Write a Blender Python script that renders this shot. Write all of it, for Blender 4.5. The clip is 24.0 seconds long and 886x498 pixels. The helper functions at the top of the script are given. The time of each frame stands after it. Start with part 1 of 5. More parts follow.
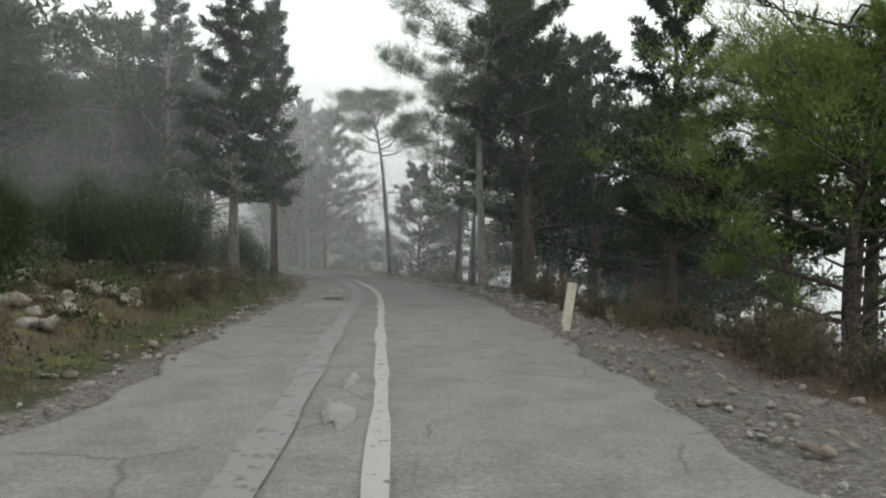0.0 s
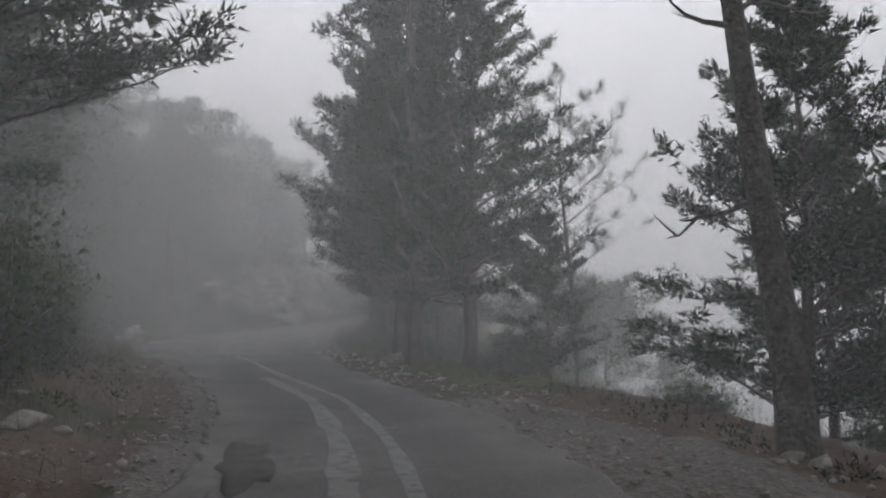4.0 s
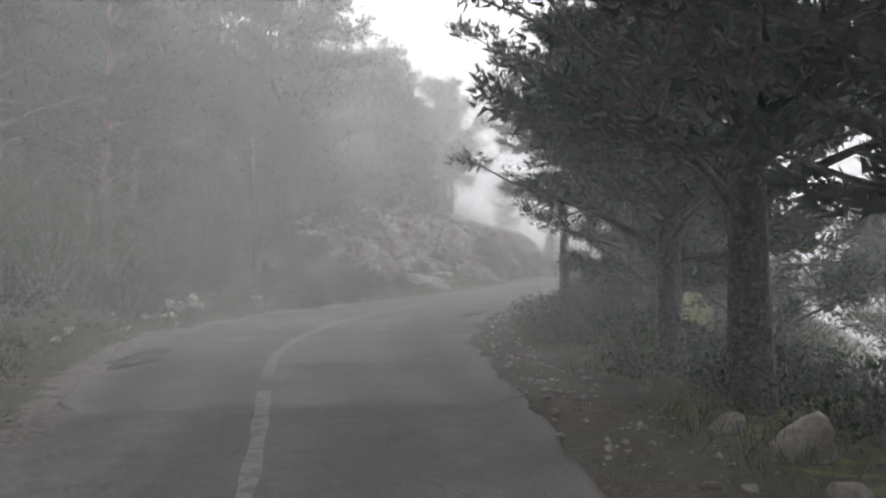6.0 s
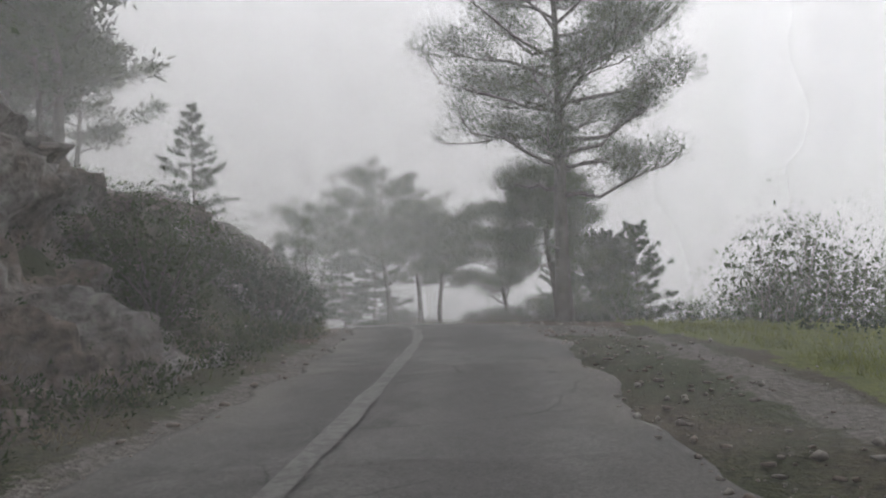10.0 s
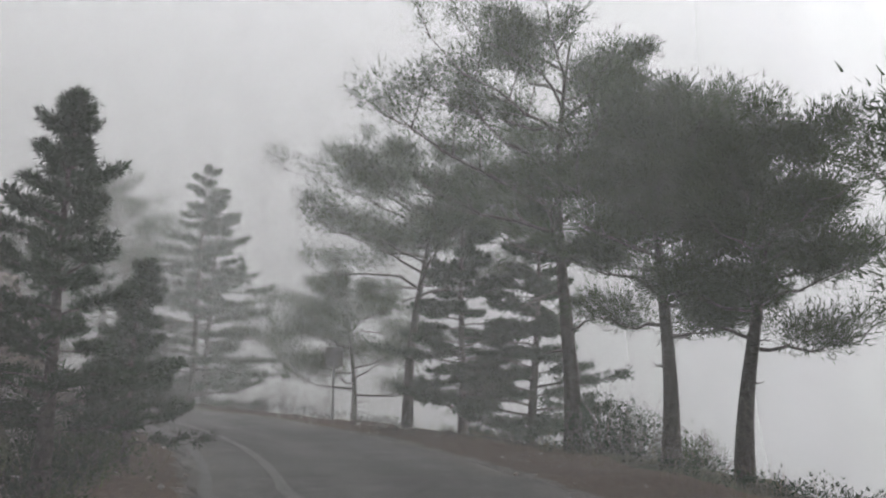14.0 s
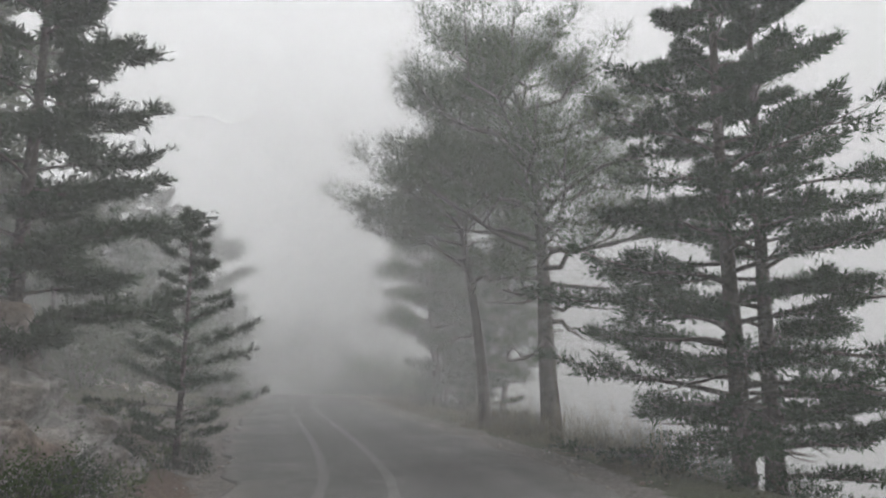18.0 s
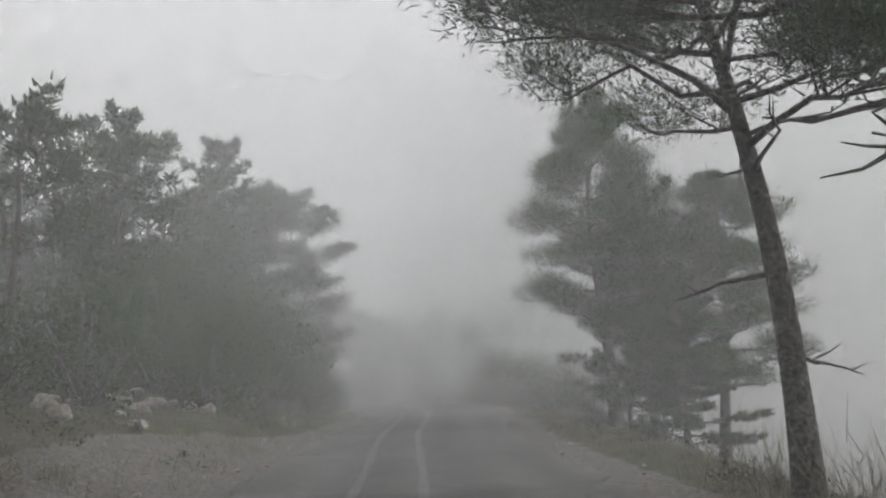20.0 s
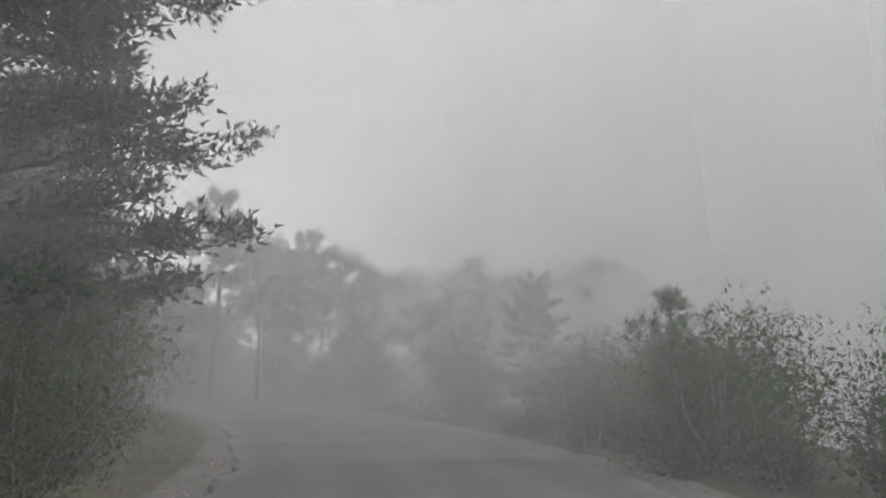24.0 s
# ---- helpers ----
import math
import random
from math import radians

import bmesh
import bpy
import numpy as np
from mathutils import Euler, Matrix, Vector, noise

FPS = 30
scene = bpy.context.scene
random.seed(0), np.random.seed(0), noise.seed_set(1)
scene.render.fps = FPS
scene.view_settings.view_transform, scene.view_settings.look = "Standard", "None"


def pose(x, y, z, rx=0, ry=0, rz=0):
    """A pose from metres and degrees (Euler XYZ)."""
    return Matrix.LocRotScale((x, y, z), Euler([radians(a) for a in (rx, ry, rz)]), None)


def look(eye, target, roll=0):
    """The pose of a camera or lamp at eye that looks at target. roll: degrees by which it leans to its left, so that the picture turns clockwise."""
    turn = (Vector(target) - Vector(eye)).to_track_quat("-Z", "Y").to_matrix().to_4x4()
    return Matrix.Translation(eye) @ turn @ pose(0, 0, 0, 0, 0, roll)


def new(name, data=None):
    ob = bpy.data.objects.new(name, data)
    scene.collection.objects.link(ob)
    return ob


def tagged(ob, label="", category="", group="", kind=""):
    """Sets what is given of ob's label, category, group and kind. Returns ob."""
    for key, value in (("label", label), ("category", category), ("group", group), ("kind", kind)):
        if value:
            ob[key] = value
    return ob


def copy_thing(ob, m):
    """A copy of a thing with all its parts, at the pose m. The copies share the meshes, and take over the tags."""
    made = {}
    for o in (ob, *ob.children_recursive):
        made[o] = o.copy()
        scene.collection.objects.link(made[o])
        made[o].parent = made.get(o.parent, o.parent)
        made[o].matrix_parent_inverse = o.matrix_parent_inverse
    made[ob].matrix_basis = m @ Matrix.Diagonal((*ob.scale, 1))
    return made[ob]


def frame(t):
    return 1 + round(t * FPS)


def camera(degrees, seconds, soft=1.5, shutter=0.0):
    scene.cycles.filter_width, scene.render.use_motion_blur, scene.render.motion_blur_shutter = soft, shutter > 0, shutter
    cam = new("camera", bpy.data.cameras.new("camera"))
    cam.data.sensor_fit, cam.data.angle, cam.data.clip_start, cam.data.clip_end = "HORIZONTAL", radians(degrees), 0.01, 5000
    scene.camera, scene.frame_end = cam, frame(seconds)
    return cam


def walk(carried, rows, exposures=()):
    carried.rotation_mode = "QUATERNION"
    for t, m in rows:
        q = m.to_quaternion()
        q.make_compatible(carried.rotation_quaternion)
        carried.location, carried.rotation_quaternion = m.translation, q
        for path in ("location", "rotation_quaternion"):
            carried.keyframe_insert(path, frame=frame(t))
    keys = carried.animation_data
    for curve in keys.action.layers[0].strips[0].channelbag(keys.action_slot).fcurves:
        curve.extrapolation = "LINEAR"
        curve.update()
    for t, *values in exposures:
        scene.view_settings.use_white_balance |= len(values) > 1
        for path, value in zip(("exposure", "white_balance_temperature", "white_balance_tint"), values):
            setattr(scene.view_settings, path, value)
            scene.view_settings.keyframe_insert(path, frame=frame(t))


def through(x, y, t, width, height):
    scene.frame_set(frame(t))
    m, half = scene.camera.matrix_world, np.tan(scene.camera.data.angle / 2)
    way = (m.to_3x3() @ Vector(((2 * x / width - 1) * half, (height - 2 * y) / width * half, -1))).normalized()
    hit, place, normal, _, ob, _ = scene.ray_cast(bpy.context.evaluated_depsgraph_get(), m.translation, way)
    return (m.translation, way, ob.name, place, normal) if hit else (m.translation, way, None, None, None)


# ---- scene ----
cam = camera(62.0, 24.0, soft=2.0)
ROWS = [
    (0.0, pose(0.000, 0.000, 1.250, 90.50, -0.00, 0.00)),
    (0.5, pose(-0.279, 4.280, 1.300, 90.80, -0.10, -0.20)),
    (1.0, pose(-0.673, 8.546, 1.401, 91.50, -0.20, 0.30)),
    (1.5, pose(-1.067, 12.648, 1.462, 92.10, -0.85, 5.19)),
    (3.5, pose(-3.400, 28.900, 1.350, 95.00, -0.00, 12.00)),
    (4.0, pose(-4.417, 32.773, 1.414, 95.60, 0.18, 13.42)),
    (4.5, pose(-5.601, 36.513, 1.469, 96.28, 0.57, 16.97)),
    (5.0, pose(-7.024, 40.010, 1.508, 96.76, 0.44, 19.57)),
    (5.5, pose(-8.594, 43.281, 1.531, 95.16, -0.37, 25.52)),
    (6.0, pose(-10.383, 46.216, 1.528, 92.68, 0.59, 24.90)),
    (6.5, pose(-12.449, 49.083, 1.621, 90.69, 1.04, 24.33)),
    (7.0, pose(-14.405, 51.886, 1.610, 91.00, 1.01, 23.53)),
    (7.5, pose(-16.060, 54.647, 1.686, 92.73, 2.73, 22.17)),
    (8.0, pose(-17.477, 57.661, 1.683, 93.10, 3.52, 15.32)),
    (8.5, pose(-18.543, 60.846, 1.689, 93.61, 3.29, 12.29)),
    (9.0, pose(-19.328, 64.082, 1.790, 93.78, 3.52, 6.18)),
    (9.5, pose(-19.834, 67.378, 1.890, 94.02, 3.82, 1.59)),
    (11.5, pose(-19.663, 80.283, 2.991, 97.67, 1.13, -1.05)),
    (12.0, pose(-19.946, 83.441, 2.981, 98.55, 0.52, 3.71)),
    (12.5, pose(-20.374, 86.366, 3.048, 99.26, 0.21, 4.99)),
    (13.0, pose(-20.765, 89.122, 2.910, 99.89, -0.83, 8.82)),
    (13.5, pose(-21.320, 91.731, 2.952, 99.20, -1.56, 12.57)),
    (14.0, pose(-21.817, 94.069, 2.875, 98.60, -1.61, 13.16)),
    (14.5, pose(-22.478, 96.268, 2.885, 99.26, -2.68, 19.70)),
    (15.0, pose(-23.140, 98.466, 2.894, 97.11, -2.34, 22.74)),
    (15.5, pose(-24.155, 100.501, 2.801, 96.96, -2.09, 25.67)),
    (16.0, pose(-25.151, 102.443, 2.699, 96.51, -1.47, 31.45)),
    (16.5, pose(-26.404, 104.226, 2.684, 97.09, -0.18, 35.36)),
    (17.0, pose(-27.823, 105.876, 2.660, 97.42, -0.51, 42.16)),
    (17.5, pose(-29.428, 107.487, 2.636, 98.11, -0.15, 46.79)),
    (18.0, pose(-31.312, 109.038, 2.612, 98.74, 0.19, 51.92)),
    (18.5, pose(-33.290, 110.578, 2.494, 99.93, 1.17, 53.88)),
    (19.0, pose(-35.451, 112.063, 2.565, 99.70, 1.63, 57.71)),
    (19.5, pose(-37.667, 113.350, 2.525, 99.63, 2.37, 62.04)),
    (21.5, pose(-47.137, 118.385, 2.375, 98.00, -0.00, 63.00)),
    (22.0, pose(-49.808, 119.552, 2.314, 97.70, -0.13, 63.18)),
    (22.5, pose(-52.337, 120.751, 2.290, 97.60, 0.15, 62.62)),
    (23.0, pose(-54.769, 121.781, 2.271, 97.00, 0.35, 61.23)),
    (23.5, pose(-57.062, 122.845, 2.358, 97.29, -0.09, 60.77)),
    (24.0, pose(-59.266, 123.849, 2.348, 98.00, -0.75, 64.71)),
]
EXPOSURE = [(0.0, 1.6, 6500, 3), (1.5, 1.95, 6450, 9), (3.5, 1.15, 6250, 13), (5.0, 1.5, 6350, 13), (5.8, 2.05, 6400, 13), (6.5, 2.45, 6400, 13), (7.0, 2.5, 6400, 13), (7.6, 1.8, 6400, 13), (8.5, 1.35, 6400, 13), (9.5, 1.25, 6400, 12),
            (12.0, 1.1, 6380, 12), (13.0, 1.05, 6380, 12), (14.0, 1.25, 6400, 11), (16.0, 1.5, 6420, 10), (18.0, 1.6, 6420, 10), (19.0, 1.5, 6420, 10), (20.0, 1.5, 6420, 10), (22.0, 1.55, 6420, 10), (24.0, 1.5, 6420, 10)]
walk(cam, ROWS, EXPOSURE)
scene.cycles.transparent_max_bounces = 80  # the fog hangs in many thin drifts

# ---- light: a thick overcast sky ----
world = bpy.data.worlds.new("overcast_sky")
scene.world = world
world.use_nodes = True
wn, wl = world.node_tree.nodes, world.node_tree.links
sky = wn.new("ShaderNodeTexSky")
sky.sky_type, sky.sun_disc, sky.sun_elevation, sky.sun_rotation = "NISHITA", False, radians(34), radians(20)
sky.air_density, sky.dust_density, sky.ozone_density = 1.0, 0.2, 1.0
grey = wn.new("ShaderNodeHueSaturation")
grey.inputs["Saturation"].default_value = 0.06
wl.new(sky.outputs[0], grey.inputs["Color"])
wl.new(grey.outputs[0], wn["Background"].inputs["Color"])
wn["Background"].inputs["Strength"].default_value = 0.15
sun = new("sun", bpy.data.lights.new("sun", "SUN"))
sun.data.energy, sun.data.angle, sun.data.color = 1.5, radians(50), (1.0, 0.98, 0.95)
sun.matrix_basis = look((0, 0, 60), Vector((0, 0, 60)) + Vector((-math.sin(radians(20)) * math.cos(radians(34)), -math.cos(radians(20)) * math.cos(radians(34)), -math.sin(radians(34)))))

# ---- the line of the road: points of its spine, and offsets from it ----
SPINE = [(1.82, -29.94, 0.06), (1.27, -20.96, 0.06), (0.73, -11.98, 0.06), (0.18, -2.99, 0.06), (-0.83, 10.2, 0.15), (-2.59, 24.91, 0.17),
         (-6.43, 38.64, 0.26), (-12.86, 49.65, 0.38), (-18.36, 60.2, 0.51), (-19.93, 71.94, 1.1), (-19.95, 83.44, 1.74), (-21.61, 93.16, 1.69),
         (-24.36, 100.9, 1.56), (-29.08, 107.17, 1.41), (-36.34, 112.59, 1.31), (-44.59, 117.17, 1.19), (-53.81, 121.38, 1.09), (-62.04, 125.0, 1.03),
         (-70.68, 127.47, 0.76), (-79.62, 128.43, 0.49), (-88.58, 127.83, 0.22), (-97.32, 125.69, -0.05), (-105.55, 122.09, -0.32), (-113.05, 117.13, -0.59)]


def spline(points, step=0.25):
    """A dense smooth line through the points (Catmull-Rom by chord length)."""
    p = np.array(points)
    p = np.vstack([2 * p[0] - p[1], p, 2 * p[-1] - p[-2]])
    out = []
    for i in range(1, len(p) - 2):
        a, b, c, d = p[i - 1:i + 3]
        k = [np.linalg.norm(q[:2]) for q in (b - a, c - b, d - c)]
        m1 = k[1] * ((b - a) / k[0] - (c - a) / (k[0] + k[1])) + c - b
        m2 = k[1] * ((d - c) / k[2] - (d - b) / (k[1] + k[2])) + c - b
        for v in np.arange(0, 1, step / k[1]):
            out.append((2 * v**3 - 3 * v**2 + 1) * b + (v**3 - 2 * v**2 + v) * m1 + (3 * v**2 - 2 * v**3) * c + (v**3 - v**2) * m2)
    return np.array(out)


LINE = spline(SPINE)
ARC = np.concatenate([[0], np.cumsum(np.hypot(*np.diff(LINE[:, :2], axis=0).T))])
ARC -= ARC[np.argmin(LINE[:, 0]**2 + LINE[:, 1]**2)]
AHEAD = np.gradient(LINE[:, :2], axis=0)
AHEAD /= np.linalg.norm(AHEAD, axis=1)[:, None]


def keyed(*pairs):
    a, b = zip(*pairs)
    return lambda s: np.interp(s, a, b)


left_edge = keyed((-30, -2.4), (5, -2.35), (18, -2.2), (31, -1.9), (36, -1.5), (46, -1.5), (54, -2.2), (62, -4.4), (66, -5.2), (70, -4.6), (73, -3.6), (76, -2.4),
                  (80, -1.7), (96, -1.5), (112, -1.35), (118, -1.35), (125, -1.8), (132, -2.6), (143, -2.2), (150, -1.7), (160, -1.6), (208, -1.9))
right_edge = keyed((-30, 2.1), (5, 2.15), (15, 2.6), (22, 2.7), (27, 2.3), (36, 1.7), (45, 1.7), (50, 1.6), (56, 2.0), (64, 2.1), (68, 1.75), (75, 1.7),
                   (80, 1.5), (95, 1.9), (101, 2.4), (114, 2.3), (125, 2.2), (140, 1.8), (150, 2.4), (155, 3.2), (165, 3.2), (208, 2.6))
mid_line = keyed((-30, -0.1), (9, -0.04), (25, 0.1), (44, 0.3), (52, -0.3), (59, -1.1), (66, -1.6), (70, -1.55), (76, -0.9), (80, -0.6), (95, -0.1), (102, 0.1),
                 (106, -0.5), (112, -0.4), (118, -0.2), (125, 0.0), (134, -0.3), (142, -0.2), (150, 0.3), (160, 0.4), (208, 0.3))
drop_edge = keyed((-30, 5), (28, 5), (36, 4.6), (48, 5.2), (60, 5), (72, 4.6), (80, 6.5), (88, 7), (95, 4.6), (108, 6.0), (116, 4.4), (124, 4.0), (132, 3.5), (150, 5.0), (160, 9), (172, 18), (208, 34))
cliff_part = keyed((70, 0), (76, 1), (82, 1), (86, 0.75), (92, 0.8), (100, 1), (106, 0.8), (112, 1), (122, 1), (129, 0))


def at(s, u):
    """Plan position of the point u metres to the right of the spine at arc length s, and the road's height there."""
    x, y, z = (np.interp(s, ARC, LINE[:, k]) for k in range(3))
    tx, ty = np.interp(s, ARC, AHEAD[:, 0]), np.interp(s, ARC, AHEAD[:, 1])
    return x + ty * u, y - tx * u, z


def step_up(a, b, v):
    w = np.clip((v - a) / (b - a), 0, 1)
    return w * w * (3 - 2 * w)


def rise(s, u):
    """Height of the ground over the road's spine."""
    s, u = np.broadcast_arrays(np.asarray(s, float), np.asarray(u, float))
    dl, dr = left_edge(s) - u, u - right_edge(s)
    c = cliff_part(s)
    bank = 0.06 * np.clip(dl, 0, 3) + 0.45 * step_up(0.7, 2.6, dl) + 0.2 * np.clip(dl - 2.6, 0, 60)
    rock = 0.12 * np.clip(dl, 0, 2) + 3.0 * step_up(1.2, 4.3, dl) + 0.42 * np.clip(dl - 4.0, 0, 40)
    left = np.where(dl > 0, (1 - c) * bank + c * rock, 0)
    over = u - drop_edge(s)
    right = -0.035 * np.clip(dr, 0, 4) - 0.62 * np.where(over > 0, over * over / (over + 1.2), 0)
    return left + np.maximum(np.where(dr > 0, right, 0), -17)


def ground_z(s, u):
    return float(at(s, u)[2] + rise(s, u))


def place(s, u, sink=0.05):
    x, y, z = at(s, u)
    return float(x), float(y), float(z + rise(s, u)) - sink


def rough(x, y, size, seed=0):
    """Smooth value noise of plan positions, about -1 to 1, cheap and without loops."""
    rng = np.random.default_rng(seed)
    grid = rng.uniform(-1, 1, (64, 64))
    x, y = np.asarray(x) / size + 500, np.asarray(y) / size + 500
    i, j = np.floor(x).astype(int), np.floor(y).astype(int)
    a, b = x - i, y - j
    a, b = a * a * (3 - 2 * a), b * b * (3 - 2 * b)
    g = lambda di, dj: grid[(i + di) % 64, (j + dj) % 64]
    return (g(0, 0) * (1 - a) + g(1, 0) * a) * (1 - b) + (g(0, 1) * (1 - a) + g(1, 1) * a) * b


# ---- materials ----
def material(name):
    m = bpy.data.materials.new(name)
    m.use_nodes = True
    n = m.node_tree.nodes
    return m, n, m.node_tree.links, n["Principled BSDF"]


def ramp(nodes, links, source, stops):
    r = nodes.new("ShaderNodeValToRGB")
    while len(r.color_ramp.elements) < len(stops):
        r.color_ramp.elements.new(0.5)
    for e, (p, c) in zip(r.color_ramp.elements, stops):
        e.position, e.color = p, (*c, 1) if len(c) == 3 else (c[0], c[0], c[0], 1)
    links.new(source, r.inputs[0])
    return r.outputs[0]


def noise_at(nodes, links, scale, detail=4, coords=None, rough_=0.6):
    t = nodes.new("ShaderNodeTexNoise")
    t.inputs["Scale"].default_value, t.inputs["Detail"].default_value, t.inputs["Roughness"].default_value = scale, detail, rough_
    if coords is None:
        coords = nodes.new("ShaderNodeNewGeometry").outputs["Position"]
    links.new(coords, t.inputs["Vector"])
    return t.outputs["Fac"]


def mix(nodes, links, fac, a, b, kind="MIX"):
    m = nodes.new("ShaderNodeMix")
    m.data_type, m.blend_type = "RGBA", kind
    for socket, value in ((m.inputs[0], fac), (m.inputs[6], a), (m.inputs[7], b)):
        if isinstance(value, (int, float)):
            socket.default_value = value
        elif isinstance(value, tuple):
            socket.default_value = (*value, 1)
        else:
            links.new(value, socket)
    return m.outputs[2]


def bump(nodes, links, bsdf, height, strength, distance):
    b = nodes.new("ShaderNodeBump")
    b.inputs["Strength"].default_value, b.inputs["Distance"].default_value = strength, distance
    links.new(height, b.inputs["Height"])
    links.new(b.outputs[0], bsdf.inputs["Normal"])


def earthy(name, fine, coarse, fine_scale, coarse_scale, relief=0.03, roughness=0.95, cells=0.0):
    """A ground, rock or bark surface: two scales of colour and a relief."""
    m, n, l, b = material(name)
    f, c = noise_at(n, l, fine_scale, 6), noise_at(n, l, coarse_scale, 3)
    col = mix(n, l, ramp(n, l, c, [(0.38, (0.0,)), (0.62, (1.0,))]), ramp(n, l, f, fine), ramp(n, l, f, coarse))
    height = f
    if cells:
        v = n.new("ShaderNodeTexVoronoi")
        v.inputs["Scale"].default_value = cells
        l.new(n.new("ShaderNodeNewGeometry").outputs["Position"], v.inputs["Vector"])
        col = mix(n, l, 0.55, col, ramp(n, l, v.outputs["Color"], [(0.2, (0.25,)), (0.8, (1.0,))]), "MULTIPLY")
        height = mix(n, l, 0.5, f, v.outputs["Distance"])
    l.new(col, b.inputs["Base Color"])
    b.inputs["Roughness"].default_value = roughness
    b.inputs["Specular IOR Level"].default_value = 0.2
    bump(n, l, b, height, 0.8, relief)
    return m


def leafy(name, dark, light, through, scale=1.3):
    """Foliage: diffuse and light let through, varied over the crown and from plant to plant."""
    m, n, l, b = material(name)
    r = n.new("ShaderNodeObjectInfo").outputs["Random"]
    c = ramp(n, l, noise_at(n, l, scale, 4), [(0.3, dark), (0.7, light)])
    c = mix(n, l, ramp(n, l, r, [(0.0, (0.0,)), (1.0, (0.45,))]), c, tuple(0.7 * v for v in dark))
    l.new(c, b.inputs["Base Color"])
    b.inputs["Roughness"].default_value, b.inputs["Specular IOR Level"].default_value = 0.75, 0.06
    t = n.new("ShaderNodeBsdfTranslucent")
    l.new(mix(n, l, 0.35, c, through), t.inputs["Color"])
    s = n.new("ShaderNodeMixShader")
    s.inputs[0].default_value = 0.45
    l.new(b.outputs[0], s.inputs[1]), l.new(t.outputs[0], s.inputs[2])
    l.new(s.outputs[0], n["Material Output"].inputs["Surface"])
    return m


def asphalt_material():
    m, n, l, b = material("worn_asphalt")
    grain, blot, patch = noise_at(n, l, 130, 3), noise_at(n, l, 5, 5), noise_at(n, l, 0.45, 4)
    col = ramp(n, l, blot, [(0.3, (0.058, 0.056, 0.054)), (0.7, (0.1, 0.097, 0.093))])
    col = mix(n, l, ramp(n, l, patch, [(0.42, (0.0,)), (0.5, (0.75,))]), col, (0.062, 0.06, 0.058))
    wear_and_light = n.new("ShaderNodeVertexColor")
    wear_and_light.layer_name = "wear"
    worn = n.new("ShaderNodeSeparateColor")
    l.new(wear_and_light.outputs["Color"], worn.inputs[0])
    streak = n.new("ShaderNodeMath")
    streak.operation = "MULTIPLY"
    l.new(worn.outputs["Green"], streak.inputs[0])
    l.new(ramp(n, l, noise_at(n, l, 1.3, 5, None, 0.7), [(0.35, (0.0,)), (0.65, (0.6,))]), streak.inputs[1])
    col = mix(n, l, streak.outputs[0], col, (0.135, 0.13, 0.125))
    # Red lightens the first stretch's colour, standing in for brighter light there.
    col = mix(n, l, worn.outputs["Red"], col, ramp(n, l, noise_at(n, l, 2.2, 6, None, 0.7), [(0.3, (0.12, 0.112, 0.107)), (0.7, (0.215, 0.203, 0.195))]))
    col = mix(n, l, worn.outputs["Blue"], col, (0.16, 0.145, 0.13))
    col = mix(n, l, 0.6, col, ramp(n, l, grain, [(0.3, (0.5,)), (0.7, (1.35,))]), "MULTIPLY")
    col = mix(n, l, 0.75, col, ramp(n, l, noise_at(n, l, 34, 6, None, 0.8), [(0.32, (0.42,)), (0.68, (1.5,))]), "MULTIPLY")
    crack = n.new("ShaderNodeTexVoronoi")
    crack.feature = "DISTANCE_TO_EDGE"
    crack.inputs["Scale"].default_value = 0.55
    wobble = n.new("ShaderNodeTexNoise")
    wobble.inputs["Scale"].default_value, wobble.inputs["Detail"].default_value = 1.6, 5
    g = n.new("ShaderNodeNewGeometry").outputs["Position"]
    l.new(g, wobble.inputs["Vector"])
    l.new(mix(n, l, 0.35, g, wobble.outputs["Color"], "ADD"), crack.inputs["Vector"])
    line = ramp(n, l, crack.outputs["Distance"], [(0.0, (0.55,)), (0.01, (1.0,))])
    gate = ramp(n, l, noise_at(n, l, 0.8, 2), [(0.48, (0.0,)), (0.56, (1.0,))])
    col = mix(n, l, gate, col, mix(n, l, 1.0, col, line, "MULTIPLY"))
    l.new(col, b.inputs["Base Color"])
    b.inputs["Roughness"].default_value, b.inputs["Specular IOR Level"].default_value = 0.85, 0.3
    bump(n, l, b, grain, 0.5, 0.006)
    return m


def paint_material(name, colour, wear):
    """Worn road paint: solid where whole, with chips where the asphalt shows as gaps of its own colour."""
    m, n, l, b = material(name)
    f = ramp(n, l, noise_at(n, l, 9, 6), [(wear, (0.0,)), (wear + 0.08, (1.0,))])
    l.new(mix(n, l, f, (0.075, 0.073, 0.07), colour), b.inputs["Base Color"])
    b.inputs["Roughness"].default_value = 0.8
    bump(n, l, b, noise_at(n, l, 120, 3), 0.4, 0.004)
    return m


ASPHALT = asphalt_material()
PAINT = paint_material("worn_white_paint", (0.25, 0.242, 0.227), 0.33)
THIN_PAINT = paint_material("worn_thin_paint", (0.108, 0.105, 0.1), 0.45)
FAINT = paint_material("almost_gone_paint", (0.094, 0.091, 0.087), 0.48)
PALE_SEAM = paint_material("pale_filled_seam", (0.145, 0.141, 0.135), 0.38)
FADED = paint_material("faded_pale_seam", (0.128, 0.124, 0.12), 0.42)
PATCH = earthy("pale_road_patch", [(0.3, (0.15, 0.144, 0.137)), (0.7, (0.26, 0.25, 0.236))], [(0.3, (0.13, 0.125, 0.12)), (0.7, (0.22, 0.21, 0.2))], 30, 3, 0.01)
